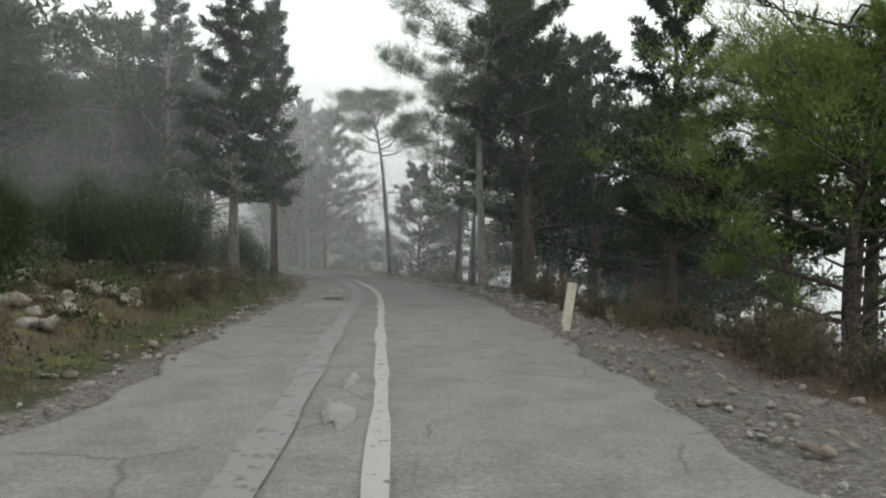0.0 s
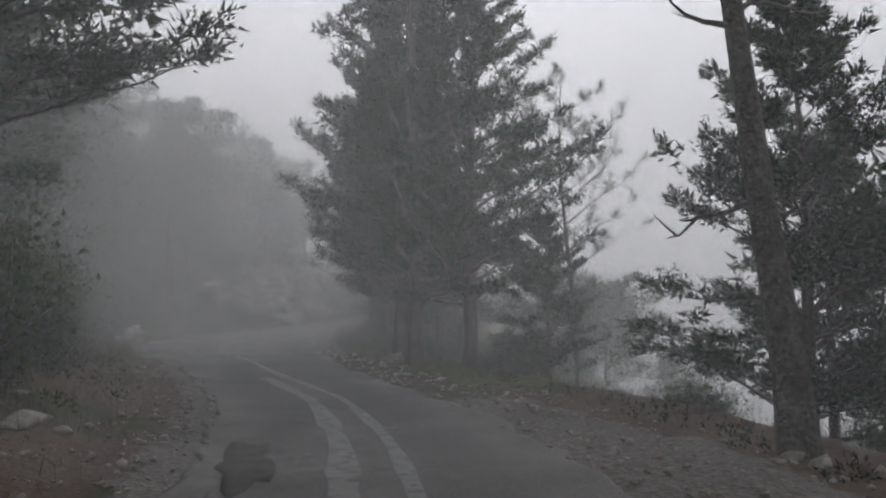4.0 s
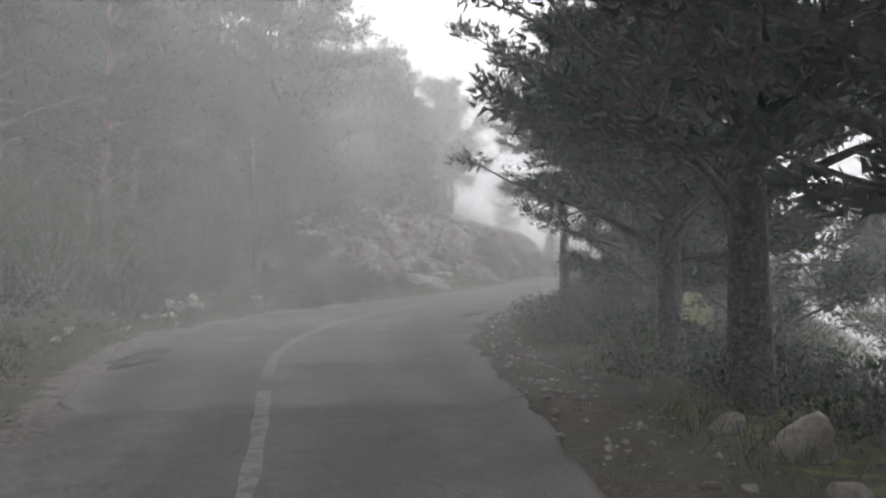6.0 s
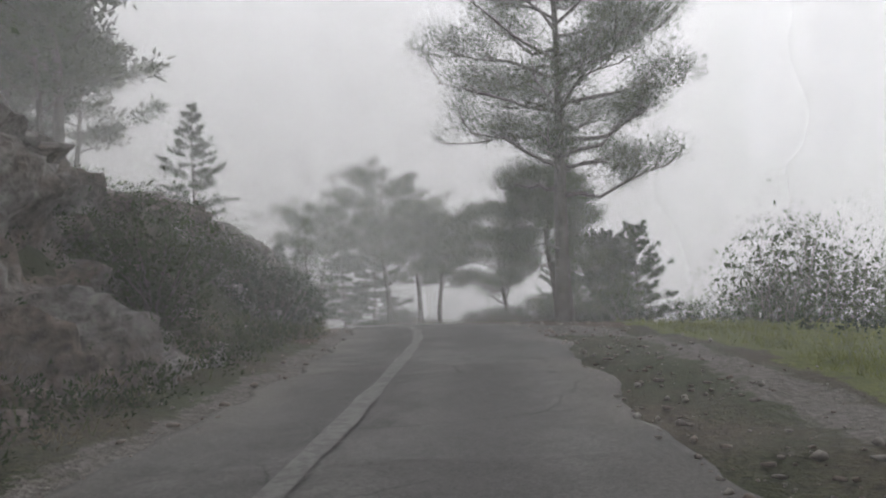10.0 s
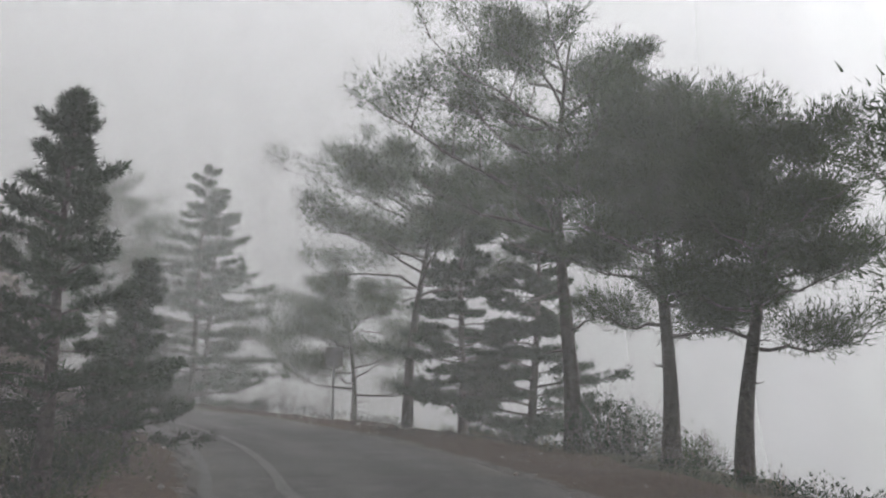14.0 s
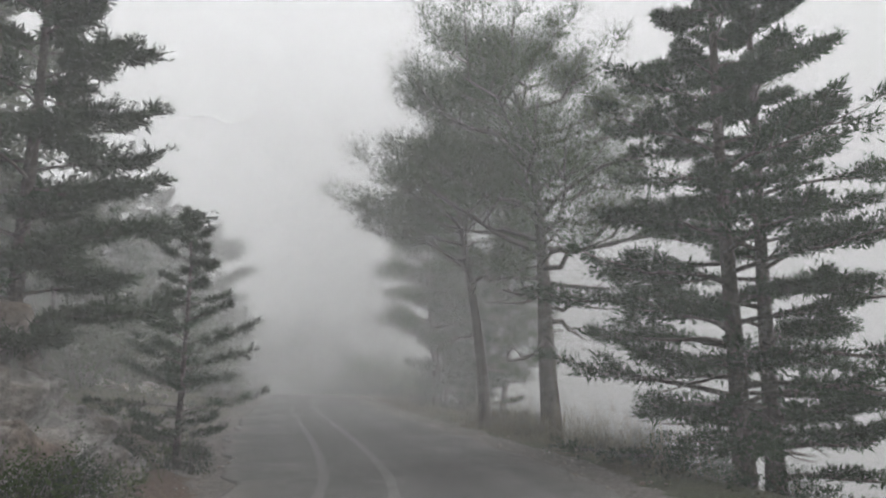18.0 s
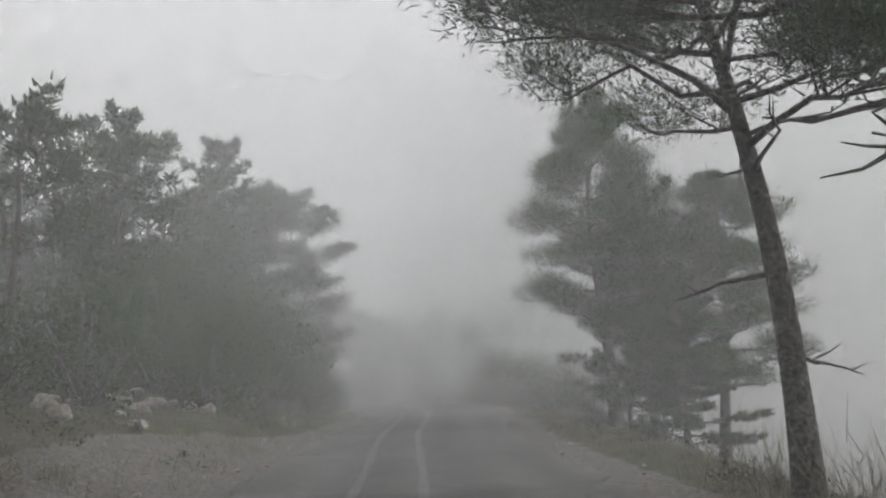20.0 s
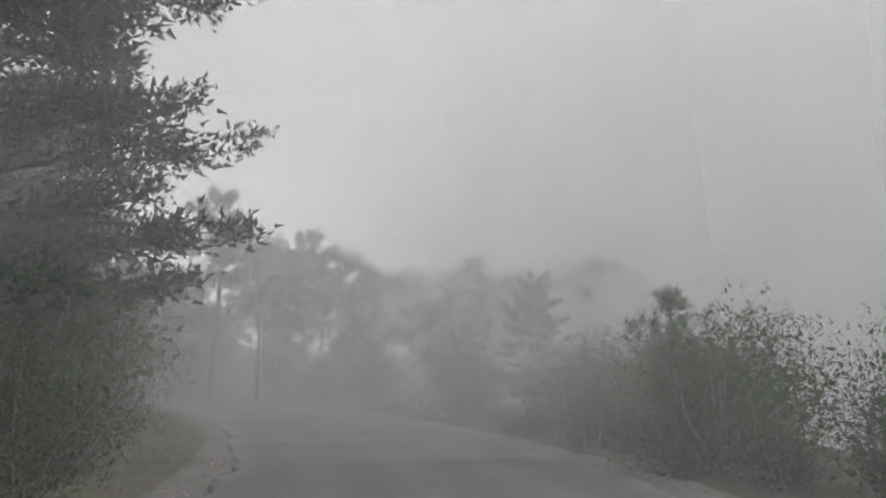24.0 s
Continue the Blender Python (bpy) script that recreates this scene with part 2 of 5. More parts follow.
HOLE = earthy("broken_asphalt", [(0.3, (0.03, 0.03, 0.03)), (0.7, (0.07, 0.068, 0.065))], [(0.3, (0.05, 0.045, 0.04)), (0.7, (0.09, 0.08, 0.07))], 40, 4, 0.02)
STONE = earthy("pale_stone", [(0.3, (0.13, 0.12, 0.11)), (0.7, (0.34, 0.32, 0.29))], [(0.3, (0.1, 0.08, 0.065)), (0.7, (0.22, 0.18, 0.15))], 12, 2.5, 0.04)


def ground_material():
    """Forest soil, with gravel, red earth and grassy turf where the mesh names them, mixed with ragged borders."""
    m, n, l, b = material("verge_and_forest_soil")
    f, c, e = noise_at(n, l, 16, 6), noise_at(n, l, 0.6, 3), noise_at(n, l, 3.5, 5, None, 0.7)
    v = n.new("ShaderNodeTexVoronoi")
    v.inputs["Scale"].default_value = 42
    l.new(n.new("ShaderNodeNewGeometry").outputs["Position"], v.inputs["Vector"])
    soil = mix(n, l, ramp(n, l, c, [(0.4, (0.0,)), (0.6, (1.0,))]), ramp(n, l, f, [(0.3, (0.028, 0.024, 0.016)), (0.7, (0.09, 0.074, 0.052))]), ramp(n, l, f, [(0.3, (0.02, 0.027, 0.013)), (0.7, (0.055, 0.062, 0.03))]))
    pebble = mix(n, l, 0.5, ramp(n, l, f, [(0.3, (0.07, 0.063, 0.057)), (0.7, (0.19, 0.174, 0.16))]), ramp(n, l, v.outputs["Color"], [(0.15, (0.3,)), (0.85, (1.15,))]), "MULTIPLY")
    red = mix(n, l, 0.35, ramp(n, l, f, [(0.3, (0.05, 0.034, 0.026)), (0.7, (0.115, 0.077, 0.058))]), ramp(n, l, v.outputs["Color"], [(0.2, (0.4,)), (0.9, (1.2,))]), "MULTIPLY")
    turf = ramp(n, l, f, [(0.3, (0.05, 0.062, 0.016)), (0.7, (0.13, 0.145, 0.038))])
    cover = n.new("ShaderNodeVertexColor")
    cover.layer_name = "cover"
    parts = n.new("ShaderNodeSeparateColor")
    l.new(cover.outputs["Color"], parts.inputs[0])
    col = soil
    for k, layer in (("Green", red), ("Blue", turf), ("Red", pebble)):
        w = n.new("ShaderNodeMath")
        w.operation = "ADD"
        l.new(parts.outputs[k], w.inputs[0]), l.new(e, w.inputs[1])
        col = mix(n, l, ramp(n, l, w.outputs[0], [(0.88, (0.0,)), (1.0, (0.95,))]), col, layer)
    l.new(col, b.inputs["Base Color"])
    b.inputs["Roughness"].default_value, b.inputs["Specular IOR Level"].default_value = 0.95, 0.15
    bump(n, l, b, mix(n, l, 0.3, f, v.outputs["Distance"]), 0.9, 0.045)
    return m


GROUND = ground_material()
ROCK = earthy("weathered_limestone", [(0.3, (0.05, 0.048, 0.045)), (0.7, (0.3, 0.29, 0.275))], [(0.3, (0.036, 0.03, 0.025)), (0.7, (0.16, 0.13, 0.108))], 7, 0.8, 0.16)
BARK = earthy("pine_bark", [(0.3, (0.02, 0.017, 0.015)), (0.7, (0.085, 0.066, 0.056))], [(0.3, (0.034, 0.029, 0.026)), (0.7, (0.11, 0.094, 0.085))], 16, 2.2, 0.05, cells=22)
PALE_BARK = earthy("pale_grey_bark", [(0.3, (0.12, 0.11, 0.1)), (0.7, (0.27, 0.25, 0.23))], [(0.3, (0.09, 0.08, 0.07)), (0.7, (0.19, 0.175, 0.16))], 18, 2.2, 0.04, cells=22)
TWIG = earthy("grey_twig", [(0.3, (0.05, 0.042, 0.036)), (0.7, (0.12, 0.1, 0.09))], [(0.3, (0.04, 0.035, 0.03)), (0.7, (0.1, 0.085, 0.075))], 20, 3, 0.01)
NEEDLE = leafy("pine_needles", (0.016, 0.027, 0.012), (0.046, 0.064, 0.028), (0.05, 0.08, 0.025))
FRESH = leafy("light_pine_needles", (0.05, 0.076, 0.022), (0.125, 0.16, 0.05), (0.13, 0.18, 0.042))
SCALE_LEAF = leafy("cypress_foliage", (0.011, 0.021, 0.012), (0.032, 0.05, 0.026), (0.028, 0.05, 0.02))
SHRUB = leafy("shrub_leaves", (0.017, 0.032, 0.011), (0.047, 0.07, 0.023), (0.046, 0.08, 0.02))
GRASS = leafy("verge_grass", (0.04, 0.055, 0.02), (0.12, 0.14, 0.05), (0.09, 0.12, 0.03), 3)
YELLOW_GRASS = leafy("yellow_green_grass", (0.1, 0.12, 0.025), (0.24, 0.26, 0.06), (0.16, 0.18, 0.04), 3)
DRY = leafy("dry_grass", (0.07, 0.06, 0.038), (0.19, 0.165, 0.11), (0.1, 0.09, 0.05), 3)


def mist_material(name, share):
    """Drops of fog: most light goes through, the rest is scattered to both sides."""
    m, n, l, b = material(name)
    n.remove(b)
    clear, back, on = n.new("ShaderNodeBsdfTransparent"), n.new("ShaderNodeBsdfDiffuse"), n.new("ShaderNodeBsdfTranslucent")
    for k in (back, on):
        k.inputs["Color"].default_value = (0.97, 0.97, 0.97, 1)
    half, whole = n.new("ShaderNodeMixShader"), n.new("ShaderNodeMixShader")
    l.new(back.outputs[0], half.inputs[1]), l.new(on.outputs[0], half.inputs[2])
    l.new(clear.outputs[0], whole.inputs[1]), l.new(half.outputs[0], whole.inputs[2])
    p = n.new("ShaderNodeMath")
    p.operation = "MULTIPLY"
    l.new(ramp(n, l, noise_at(n, l, 0.07, 2), [(0.3, (0.75,)), (0.7, (1.25,))]), p.inputs[0])
    thick = n.new("ShaderNodeVertexColor")
    thick.layer_name = "drops"
    r = n.new("ShaderNodeSeparateColor")
    l.new(thick.outputs["Color"], r.inputs[0])
    d = n.new("ShaderNodeMath")
    d.operation = "MULTIPLY"
    l.new(r.outputs["Red"], d.inputs[0])
    d.inputs[1].default_value = 4 * share
    l.new(d.outputs[0], p.inputs[1])
    l.new(p.outputs[0], whole.inputs[0])
    l.new(whole.outputs[0], n["Material Output"].inputs["Surface"])
    return m


# ---- mesh helpers ----
def mesh_of(name, verts, faces, mat, smooth=False):
    """A mesh from arrays; faces is one array of triangles or of quads, or a list of such arrays."""
    me = bpy.data.meshes.new(name)
    groups = faces if isinstance(faces, list) else [faces]
    loops = np.concatenate([np.asarray(g, np.int32).ravel() for g in groups])
    totals = np.concatenate([np.full(len(g), np.asarray(g).shape[1], np.int32) for g in groups])
    me.vertices.add(len(verts))
    me.vertices.foreach_set("co", np.asarray(verts, np.float32).ravel())
    me.loops.add(len(loops))
    me.loops.foreach_set("vertex_index", loops)
    me.polygons.add(len(totals))
    me.polygons.foreach_set("loop_start", np.concatenate([[0], np.cumsum(totals)[:-1]]).astype(np.int32))
    me.polygons.foreach_set("loop_total", totals)
    if smooth:
        me.polygons.foreach_set("use_smooth", np.ones(len(totals), bool))
    me.materials.append(mat)
    me.update(calc_edges=True)
    return me


def part(name, me, parent, label=""):
    o = new(name, me)
    o.parent = parent
    return tagged(o, label) if label else o


def grid_faces(rows, cols):
    i = np.arange(rows - 1)[:, None] * cols + np.arange(cols - 1)
    return np.stack([i, i + 1, i + cols + 1, i + cols], -1).reshape(-1, 4)


def ribbon(name, s, us, lift, mat, jitter=0.0, seed=0, smooth=True):
    """A strip along the road. us(s) gives the offsets of its columns (rows x columns), lift(S, U) the height over the spine."""
    U = us(s)
    S = np.repeat(s[:, None], U.shape[1], 1)
    x, y, z = at(S, U)
    z = z + lift(S, U)
    if jitter:
        z = z + jitter * rough(x, y, 0.5, seed) + 0.5 * jitter * rough(x, y, 0.17, seed + 1)
    return new(name, mesh_of(name, np.stack([x, y, z], -1).reshape(-1, 3), grid_faces(*U.shape), mat, smooth))


def tube(points, radii, sides=6):
    """Vertices and quads of a bent round bar."""
    p, r = np.asarray(points, float), np.asarray(radii, float)
    d = np.gradient(p, axis=0)
    d /= np.linalg.norm(d, axis=1)[:, None] + 1e-9
    ref = np.where(np.abs(d[:, 2:3]) > 0.9, np.array([[1.0, 0, 0]]), np.array([[0, 0, 1.0]]))
    a = np.cross(d, ref)
    a /= np.linalg.norm(a, axis=1)[:, None] + 1e-9
    b = np.cross(d, a)
    w = np.arange(sides) * 2 * np.pi / sides
    v = p[:, None] + r[:, None, None] * (np.cos(w)[None, :, None] * a[:, None] + np.sin(w)[None, :, None] * b[:, None])
    i = np.arange(len(p) - 1)[:, None] * sides
    k, k2 = np.arange(sides)[None], (np.arange(sides)[None] + 1) % sides
    return v.reshape(-1, 3), np.stack([i + k, i + k2, i + sides + k2, i + sides + k], -1).reshape(-1, 4)


def joined(pieces):
    """Many (verts, faces) as one pair of arrays."""
    base, vs, fs = 0, [], []
    for v, f in pieces:
        vs.append(v), fs.append(f + base)
        base += len(v)
    return np.concatenate(vs), np.concatenate(fs)


def needles(c, d, count, length, width, spread, rng, loose=1.0):
    """Tufts: at each point c a fan of thin blades round the direction d."""
    n = len(c)
    d = d[:, None] + spread * rng.normal(size=(n, count, 3))
    d /= np.linalg.norm(d, axis=2)[..., None] + 1e-9
    side = np.cross(d, rng.normal(size=(n, count, 3)))
    side /= np.linalg.norm(side, axis=2)[..., None] + 1e-9
    ln = length * rng.uniform(0.6, 1.25, (n, count, 1))
    c = c[:, None] + 0.45 * length * rng.normal(size=d.shape) * loose
    v = np.stack([c - side * width / 2, c + side * width / 2, c + d * ln], 2).reshape(-1, 3)
    return v, np.arange(len(v)).reshape(-1, 3)


def leaves(c, d, count, length, width, spread, rng):
    """Clumps: at each point c some lobed leaves or flat sprays round the direction d."""
    n = len(c)
    d = d[:, None] + spread * rng.normal(size=(n, count, 3))
    d /= np.linalg.norm(d, axis=2)[..., None] + 1e-9
    side = np.cross(d, rng.normal(size=(n, count, 3)))
    side /= np.linalg.norm(side, axis=2)[..., None] + 1e-9
    k = rng.uniform(0.6, 1.3, (n, count, 1))
    c = c[:, None] + 0.35 * length * rng.normal(size=d.shape)
    w = rng.uniform(0.1, 0.6, (n, count, 1))
    v = np.stack([c - side * width / 2, c + k * (w * length * d + side * width / 2), c + k * length * d], 2).reshape(-1, 3)
    return v, np.arange(len(v)).reshape(-1, 3)


# ---- trees ----
def kites(c, d, length, width, rng):
    """One leaf or small spray at each point c, pointing along d: a flat kite."""
    d = d / (np.linalg.norm(d, axis=1)[:, None] + 1e-9)
    side = np.cross(d, rng.normal(size=d.shape))
    side /= np.linalg.norm(side, axis=1)[:, None] + 1e-9
    k = rng.uniform(0.6, 1.3, (len(c), 1))
    mid = c + d * k * length * rng.uniform(0.35, 0.6, (len(c), 1))
    half = side * k * width / 2
    v = np.stack([c, mid - half, c + d * k * length, mid + half], 1).reshape(-1, 3)
    return v, np.arange(len(v)).reshape(-1, 4)


def blades(c, d, length, width, rng):
    """One needle or narrow leaf at each point c, pointing along d."""
    d = d / (np.linalg.norm(d, axis=1)[:, None] + 1e-9)
    side = np.cross(d, rng.normal(size=d.shape))
    side *= width / 2 / (np.linalg.norm(side, axis=1)[:, None] + 1e-9)
    v = np.stack([c - side, c + side, c + d * length * rng.uniform(0.6, 1.3, (len(c), 1))], 1).reshape(-1, 3)
    return v, np.arange(len(v)).reshape(-1, 3)


REACH = {"round": lambda g: 0.35 + 1.05 * math.sqrt(max(0, math.sin(math.pi * min(1, 0.12 + 0.86 * g)))) - 0.45 * g,
         "cone": lambda g: 1.02 * (1 - g) ** 0.9 + 0.06,
         "flat": lambda g: 0.72 + 0.4 * math.sin(math.pi * min(1, 0.25 + 0.65 * g)) - 0.42 * g * g,
         "column": lambda g: 0.16 + 0.95 * (1 - g) ** 0.75 * (0.72 + 0.28 * min(1, 5 * g))}


def tree(style, seed, height, girth, base=0.35, spread=3.0, lean=(0.0, 0.0), boughs=20, forks=6, twigs=4, twig=0.28, density=24, blade=(0.13, 0.012), core=8, heart=(0.14, 0.03), puff=0.3,
         profile="round", bark=None, leaf=None, name="pine_tree", sway=0.25, dead=3, upward=0.35, label="", category="tree", split=True):
    """A tree at the origin: trunk, boughs that fork twice, and a crown of needles ("pine") or leafy sprays ("plume") along the last twigs.
    base: where the crown begins, as a share of the height; density: blades on a twig; core: leaves inside each bough."""
    rng = np.random.default_rng(seed)
    root = tagged(new(name), label, category)
    bark, leaf = bark or BARK, leaf or NEEDLE
    soft = style == "pine"
    hs = np.linspace(0, 1, 14)
    ph = rng.uniform(0, 6.3, 2)
    wob = sway * np.stack([np.sin(hs * 4.5 + ph[0]) - np.sin(ph[0]), np.sin(hs * 3.7 + ph[1]) - np.sin(ph[1])], 1) * hs[:, None] ** 0.7
    axis = np.concatenate([wob + np.outer(hs**1.15 * height, lean), (hs * height)[:, None]], 1)
    axis[0, 2] = -0.5
    rad = girth * (1 - 0.9 * hs) + 0.35 * girth * np.exp(-hs * height / 0.35)
    part("trunk", mesh_of("trunk", *tube(axis, rad, 10), bark, True), root)
    stem = lambda h: np.array([np.interp(h, hs, axis[:, k]) for k in range(3)])
    up1 = np.array([0, 0, 1.0])
    limbs, tp, td, tl, cp, cd = [], [], [], [], [], []
    q = np.linspace(0, 1, 6)[:, None]
    for i in range(boughs + dead):
        gone = i >= boughs
        if gone:
            h = rng.uniform(min(0.18, base), base + 0.12)
            g, reach, up = 0.0, spread * rng.uniform(0.18, 0.5), rng.uniform(-0.25, 0.35)
        else:
            g = (i + 0.5) / boughs
            h = base + ((0.93 if soft else 0.985) - base) * g ** (0.9 if soft else 1.0)
            reach = spread * REACH[profile](g) * (rng.uniform(0.5, 1.15) if profile == "cone" else rng.uniform(0.68, 1.12))
            up = upward * (rng.uniform(0.4, 1.3) + (0.5 * g if soft else 1.3 * g * g))
        turn = i * 2.39996 + rng.uniform(-0.5, 0.5)
        out = np.array([math.cos(turn), math.sin(turn), 0])
        side = np.array([-out[1], out[0], 0])
        sag = 0.12 if soft else 0.34
        crook = np.concatenate([np.zeros((1, 3)), np.cumsum(rng.normal(size=(5, 3)), 0) * (0.045 if soft else 0.015)])
        way = stem(h) + reach * (out * q + side * rng.uniform(-0.3, 0.3) * q * q + up1 * (up * q - sag * q * q + (0.05 if soft else 0.2) * q**4) + crook)
        r0 = max(0.012, girth * (0.42 if soft else 0.34) * (1 - 0.6 * h) * min(1, 0.35 + reach / 3))
        mine = [tube(way, r0 * (1 - 0.85 * q[:, 0]), 5 if split else 3)]
        n = 2 if gone else forks
        a = np.sort(rng.uniform(0.3 if soft else 0.2, 0.95, n))
        if not gone:
            a[-1] = 0.97
        p = np.stack([np.interp(a, q[:, 0], way[:, j]) for j in range(3)], 1)
        along = np.stack([np.interp(a, q[:, 0], np.gradient(way[:, j], 0.2)) for j in range(3)], 1) / reach
        flip = np.where(np.arange(n) % 2, 1.0, -1.0)[:, None] * rng.uniform(0.35, 1.0, (n, 1))
        flip[-1] *= 0.15
        if soft:
            d = along * rng.uniform(0.4, 0.9, (n, 1)) + side * flip + up1 * rng.uniform(0.0, 0.7, (n, 1))
            ln = reach * rng.uniform(0.2, 0.42, n) * (1.2 - 0.6 * a)
        else:
            d = along * 0.75 + side * flip * 0.95 + up1 * rng.uniform(-0.08, 0.22 if profile == "cone" else 0.45, (n, 1))
            ln = reach * (0.42 * (1.05 - a) + 0.1) * rng.uniform(0.7, 1.2, n)
        d /= np.linalg.norm(d, axis=1)[:, None]
        for k in range(n if split or gone else 0):
            mine.append(tube(np.stack([p[k], p[k] + 0.55 * ln[k] * d[k], p[k] + ln[k] * d[k] + 0.06 * ln[k] * up1]), r0 * np.array([0.4, 0.28, 0.1]), 3))
        if split:
            part("branch", mesh_of("branch", *joined(mine), bark, True), root)
        else:
            limbs += mine
        if gone:
            continue
        b = rng.uniform(0.15, 1.0, (n, twigs))
        b[:, -1] = 0.9
        w = rng.normal(size=(n, twigs, 3)) * np.array([1, 1, 0.5 if soft else 0.4])
        e = d[:, None] * 0.8 + 0.5 * w + up1 * (0.45 if soft else 0.12)
        tp.append((p[:, None] + (ln[:, None] * b)[..., None] * d[:, None]).reshape(-1, 3))
        td.append((e / np.linalg.norm(e, axis=2)[..., None]).reshape(-1, 3))
        tl.append(np.full(n * twigs, twig * min(1.0, 0.45 + 0.7 * reach / spread)))
        m = rng.uniform(0.15, 1.0, (n, core, 1))
        size = min(1.0, 0.45 + 0.7 * reach / spread)
        e = rng.normal(size=(n, core, 3))
        e *= rng.uniform(0.2, 1.0, (n, core, 1)) / np.linalg.norm(e, axis=2)[..., None]
        cp.append((p[:, None] + ln[:, None, None] * m * d[:, None] + e * size * puff * np.array([1, 1, 0.72 if soft else 0.55]) + (0.4 * puff * size * up1 if soft else 0)).reshape(-1, 3))
        cd.append((d[:, None] * 0.5 + e + 0.3 * up1 + rng.normal(size=(n, core, 3)) * 0.5).reshape(-1, 3))
    if not split:
        tagged(part("branches", mesh_of("branches", *joined(limbs), bark, True), root), kind="stuff")
    tp, td, tl = np.concatenate(tp), np.concatenate(td), np.concatenate(tl)
    tl = tl * rng.uniform(0.7, 1.3, len(tl))
    n = len(tp)
    c = tp[:, None] + (tl[:, None] * rng.uniform(0.15, 1.0, (n, density)))[..., None] * td[:, None] + rng.normal(size=(n, density, 3)) * (0.1 if soft else 0.13) * twig
    d = td[:, None] * 0.9 + rng.normal(size=(n, density, 3)) * (0.6 if soft else 0.5)
    c, d = c.reshape(-1, 3), d.reshape(-1, 3)
    outer, inner = blades(c, d, *blade, rng), blades(np.concatenate(cp), np.concatenate(cd), *heart, rng)
    me = mesh_of("crown", np.concatenate([outer[0], inner[0]]), [outer[1], inner[1] + len(outer[0])], leaf)
    tagged(part("crown", me, root), kind="stuff")
    return root


def pine(seed, h, girth, spread, label, **more):
    return tree("pine", seed, h, girth, spread=spread, label=label, **{"profile": "flat", "base": 0.42, "boughs": 26, "forks": 8, "twigs": 4, "density": 18, "core": 230, "heart": (0.115, 0.02), "puff": 0.52, "upward": 0.36, **more})


def cypress(seed, h, girth, spread, label, **more):
    return tree("plume", seed, h, girth, spread=spread, label=label, **{"profile": "column", "base": 0.2, "boughs": 56, "forks": 6, "twigs": 4, "twig": 0.3, "density": 13, "blade": (0.1, 0.038), "core": 42, "heart": (0.16, 0.065), "puff": 0.26, "leaf": SCALE_LEAF,
                "name": "cypress_tree", "upward": 0.6, "sway": 0.1, **more})


def layered(seed, h, girth, spread, label, **more):
    """A conifer whose boughs reach out in open layers of flat leafy sprays."""
    return tree("plume", seed, h, girth, spread=spread, label=label, **{"profile": "cone", "base": 0.16, "boughs": 54, "forks": 9, "twigs": 4, "twig": 0.22, "density": 15, "blade": (0.07, 0.024), "core": 74, "heart": (0.1, 0.04), "puff": 0.16, "leaf": SCALE_LEAF,
                "name": "layered_conifer", "upward": 0.28, "sway": 0.08, "dead": 8, **more})


def young(seed, h, girth, spread, label, **more):
    return tree("plume", seed, h, girth, spread=spread, label=label, **{"profile": "cone", "base": 0.1, "boughs": 48, "forks": 7, "twigs": 3, "twig": 0.13, "density": 14, "blade": (0.06, 0.018), "core": 26, "heart": (0.08, 0.024), "puff": 0.08, "leaf": SCALE_LEAF,
                "name": "young_conifer", "upward": 0.45, "sway": 0.04, "dead": 2, **more})


def sapling(seed, h, girth, spread, label, **more):
    """A young pine: open upright candles of needles."""
    return tree("pine", seed, h, girth, spread=spread, label=label, **{"profile": "cone", "base": 0.12, "boughs": 22, "forks": 4, "twigs": 2, "twig": 0.26, "density": 26, "blade": (0.09, 0.009), "core": 0, "name": "young_pine", "upward": 0.8, "sway": 0.05, "dead": 2, **more})


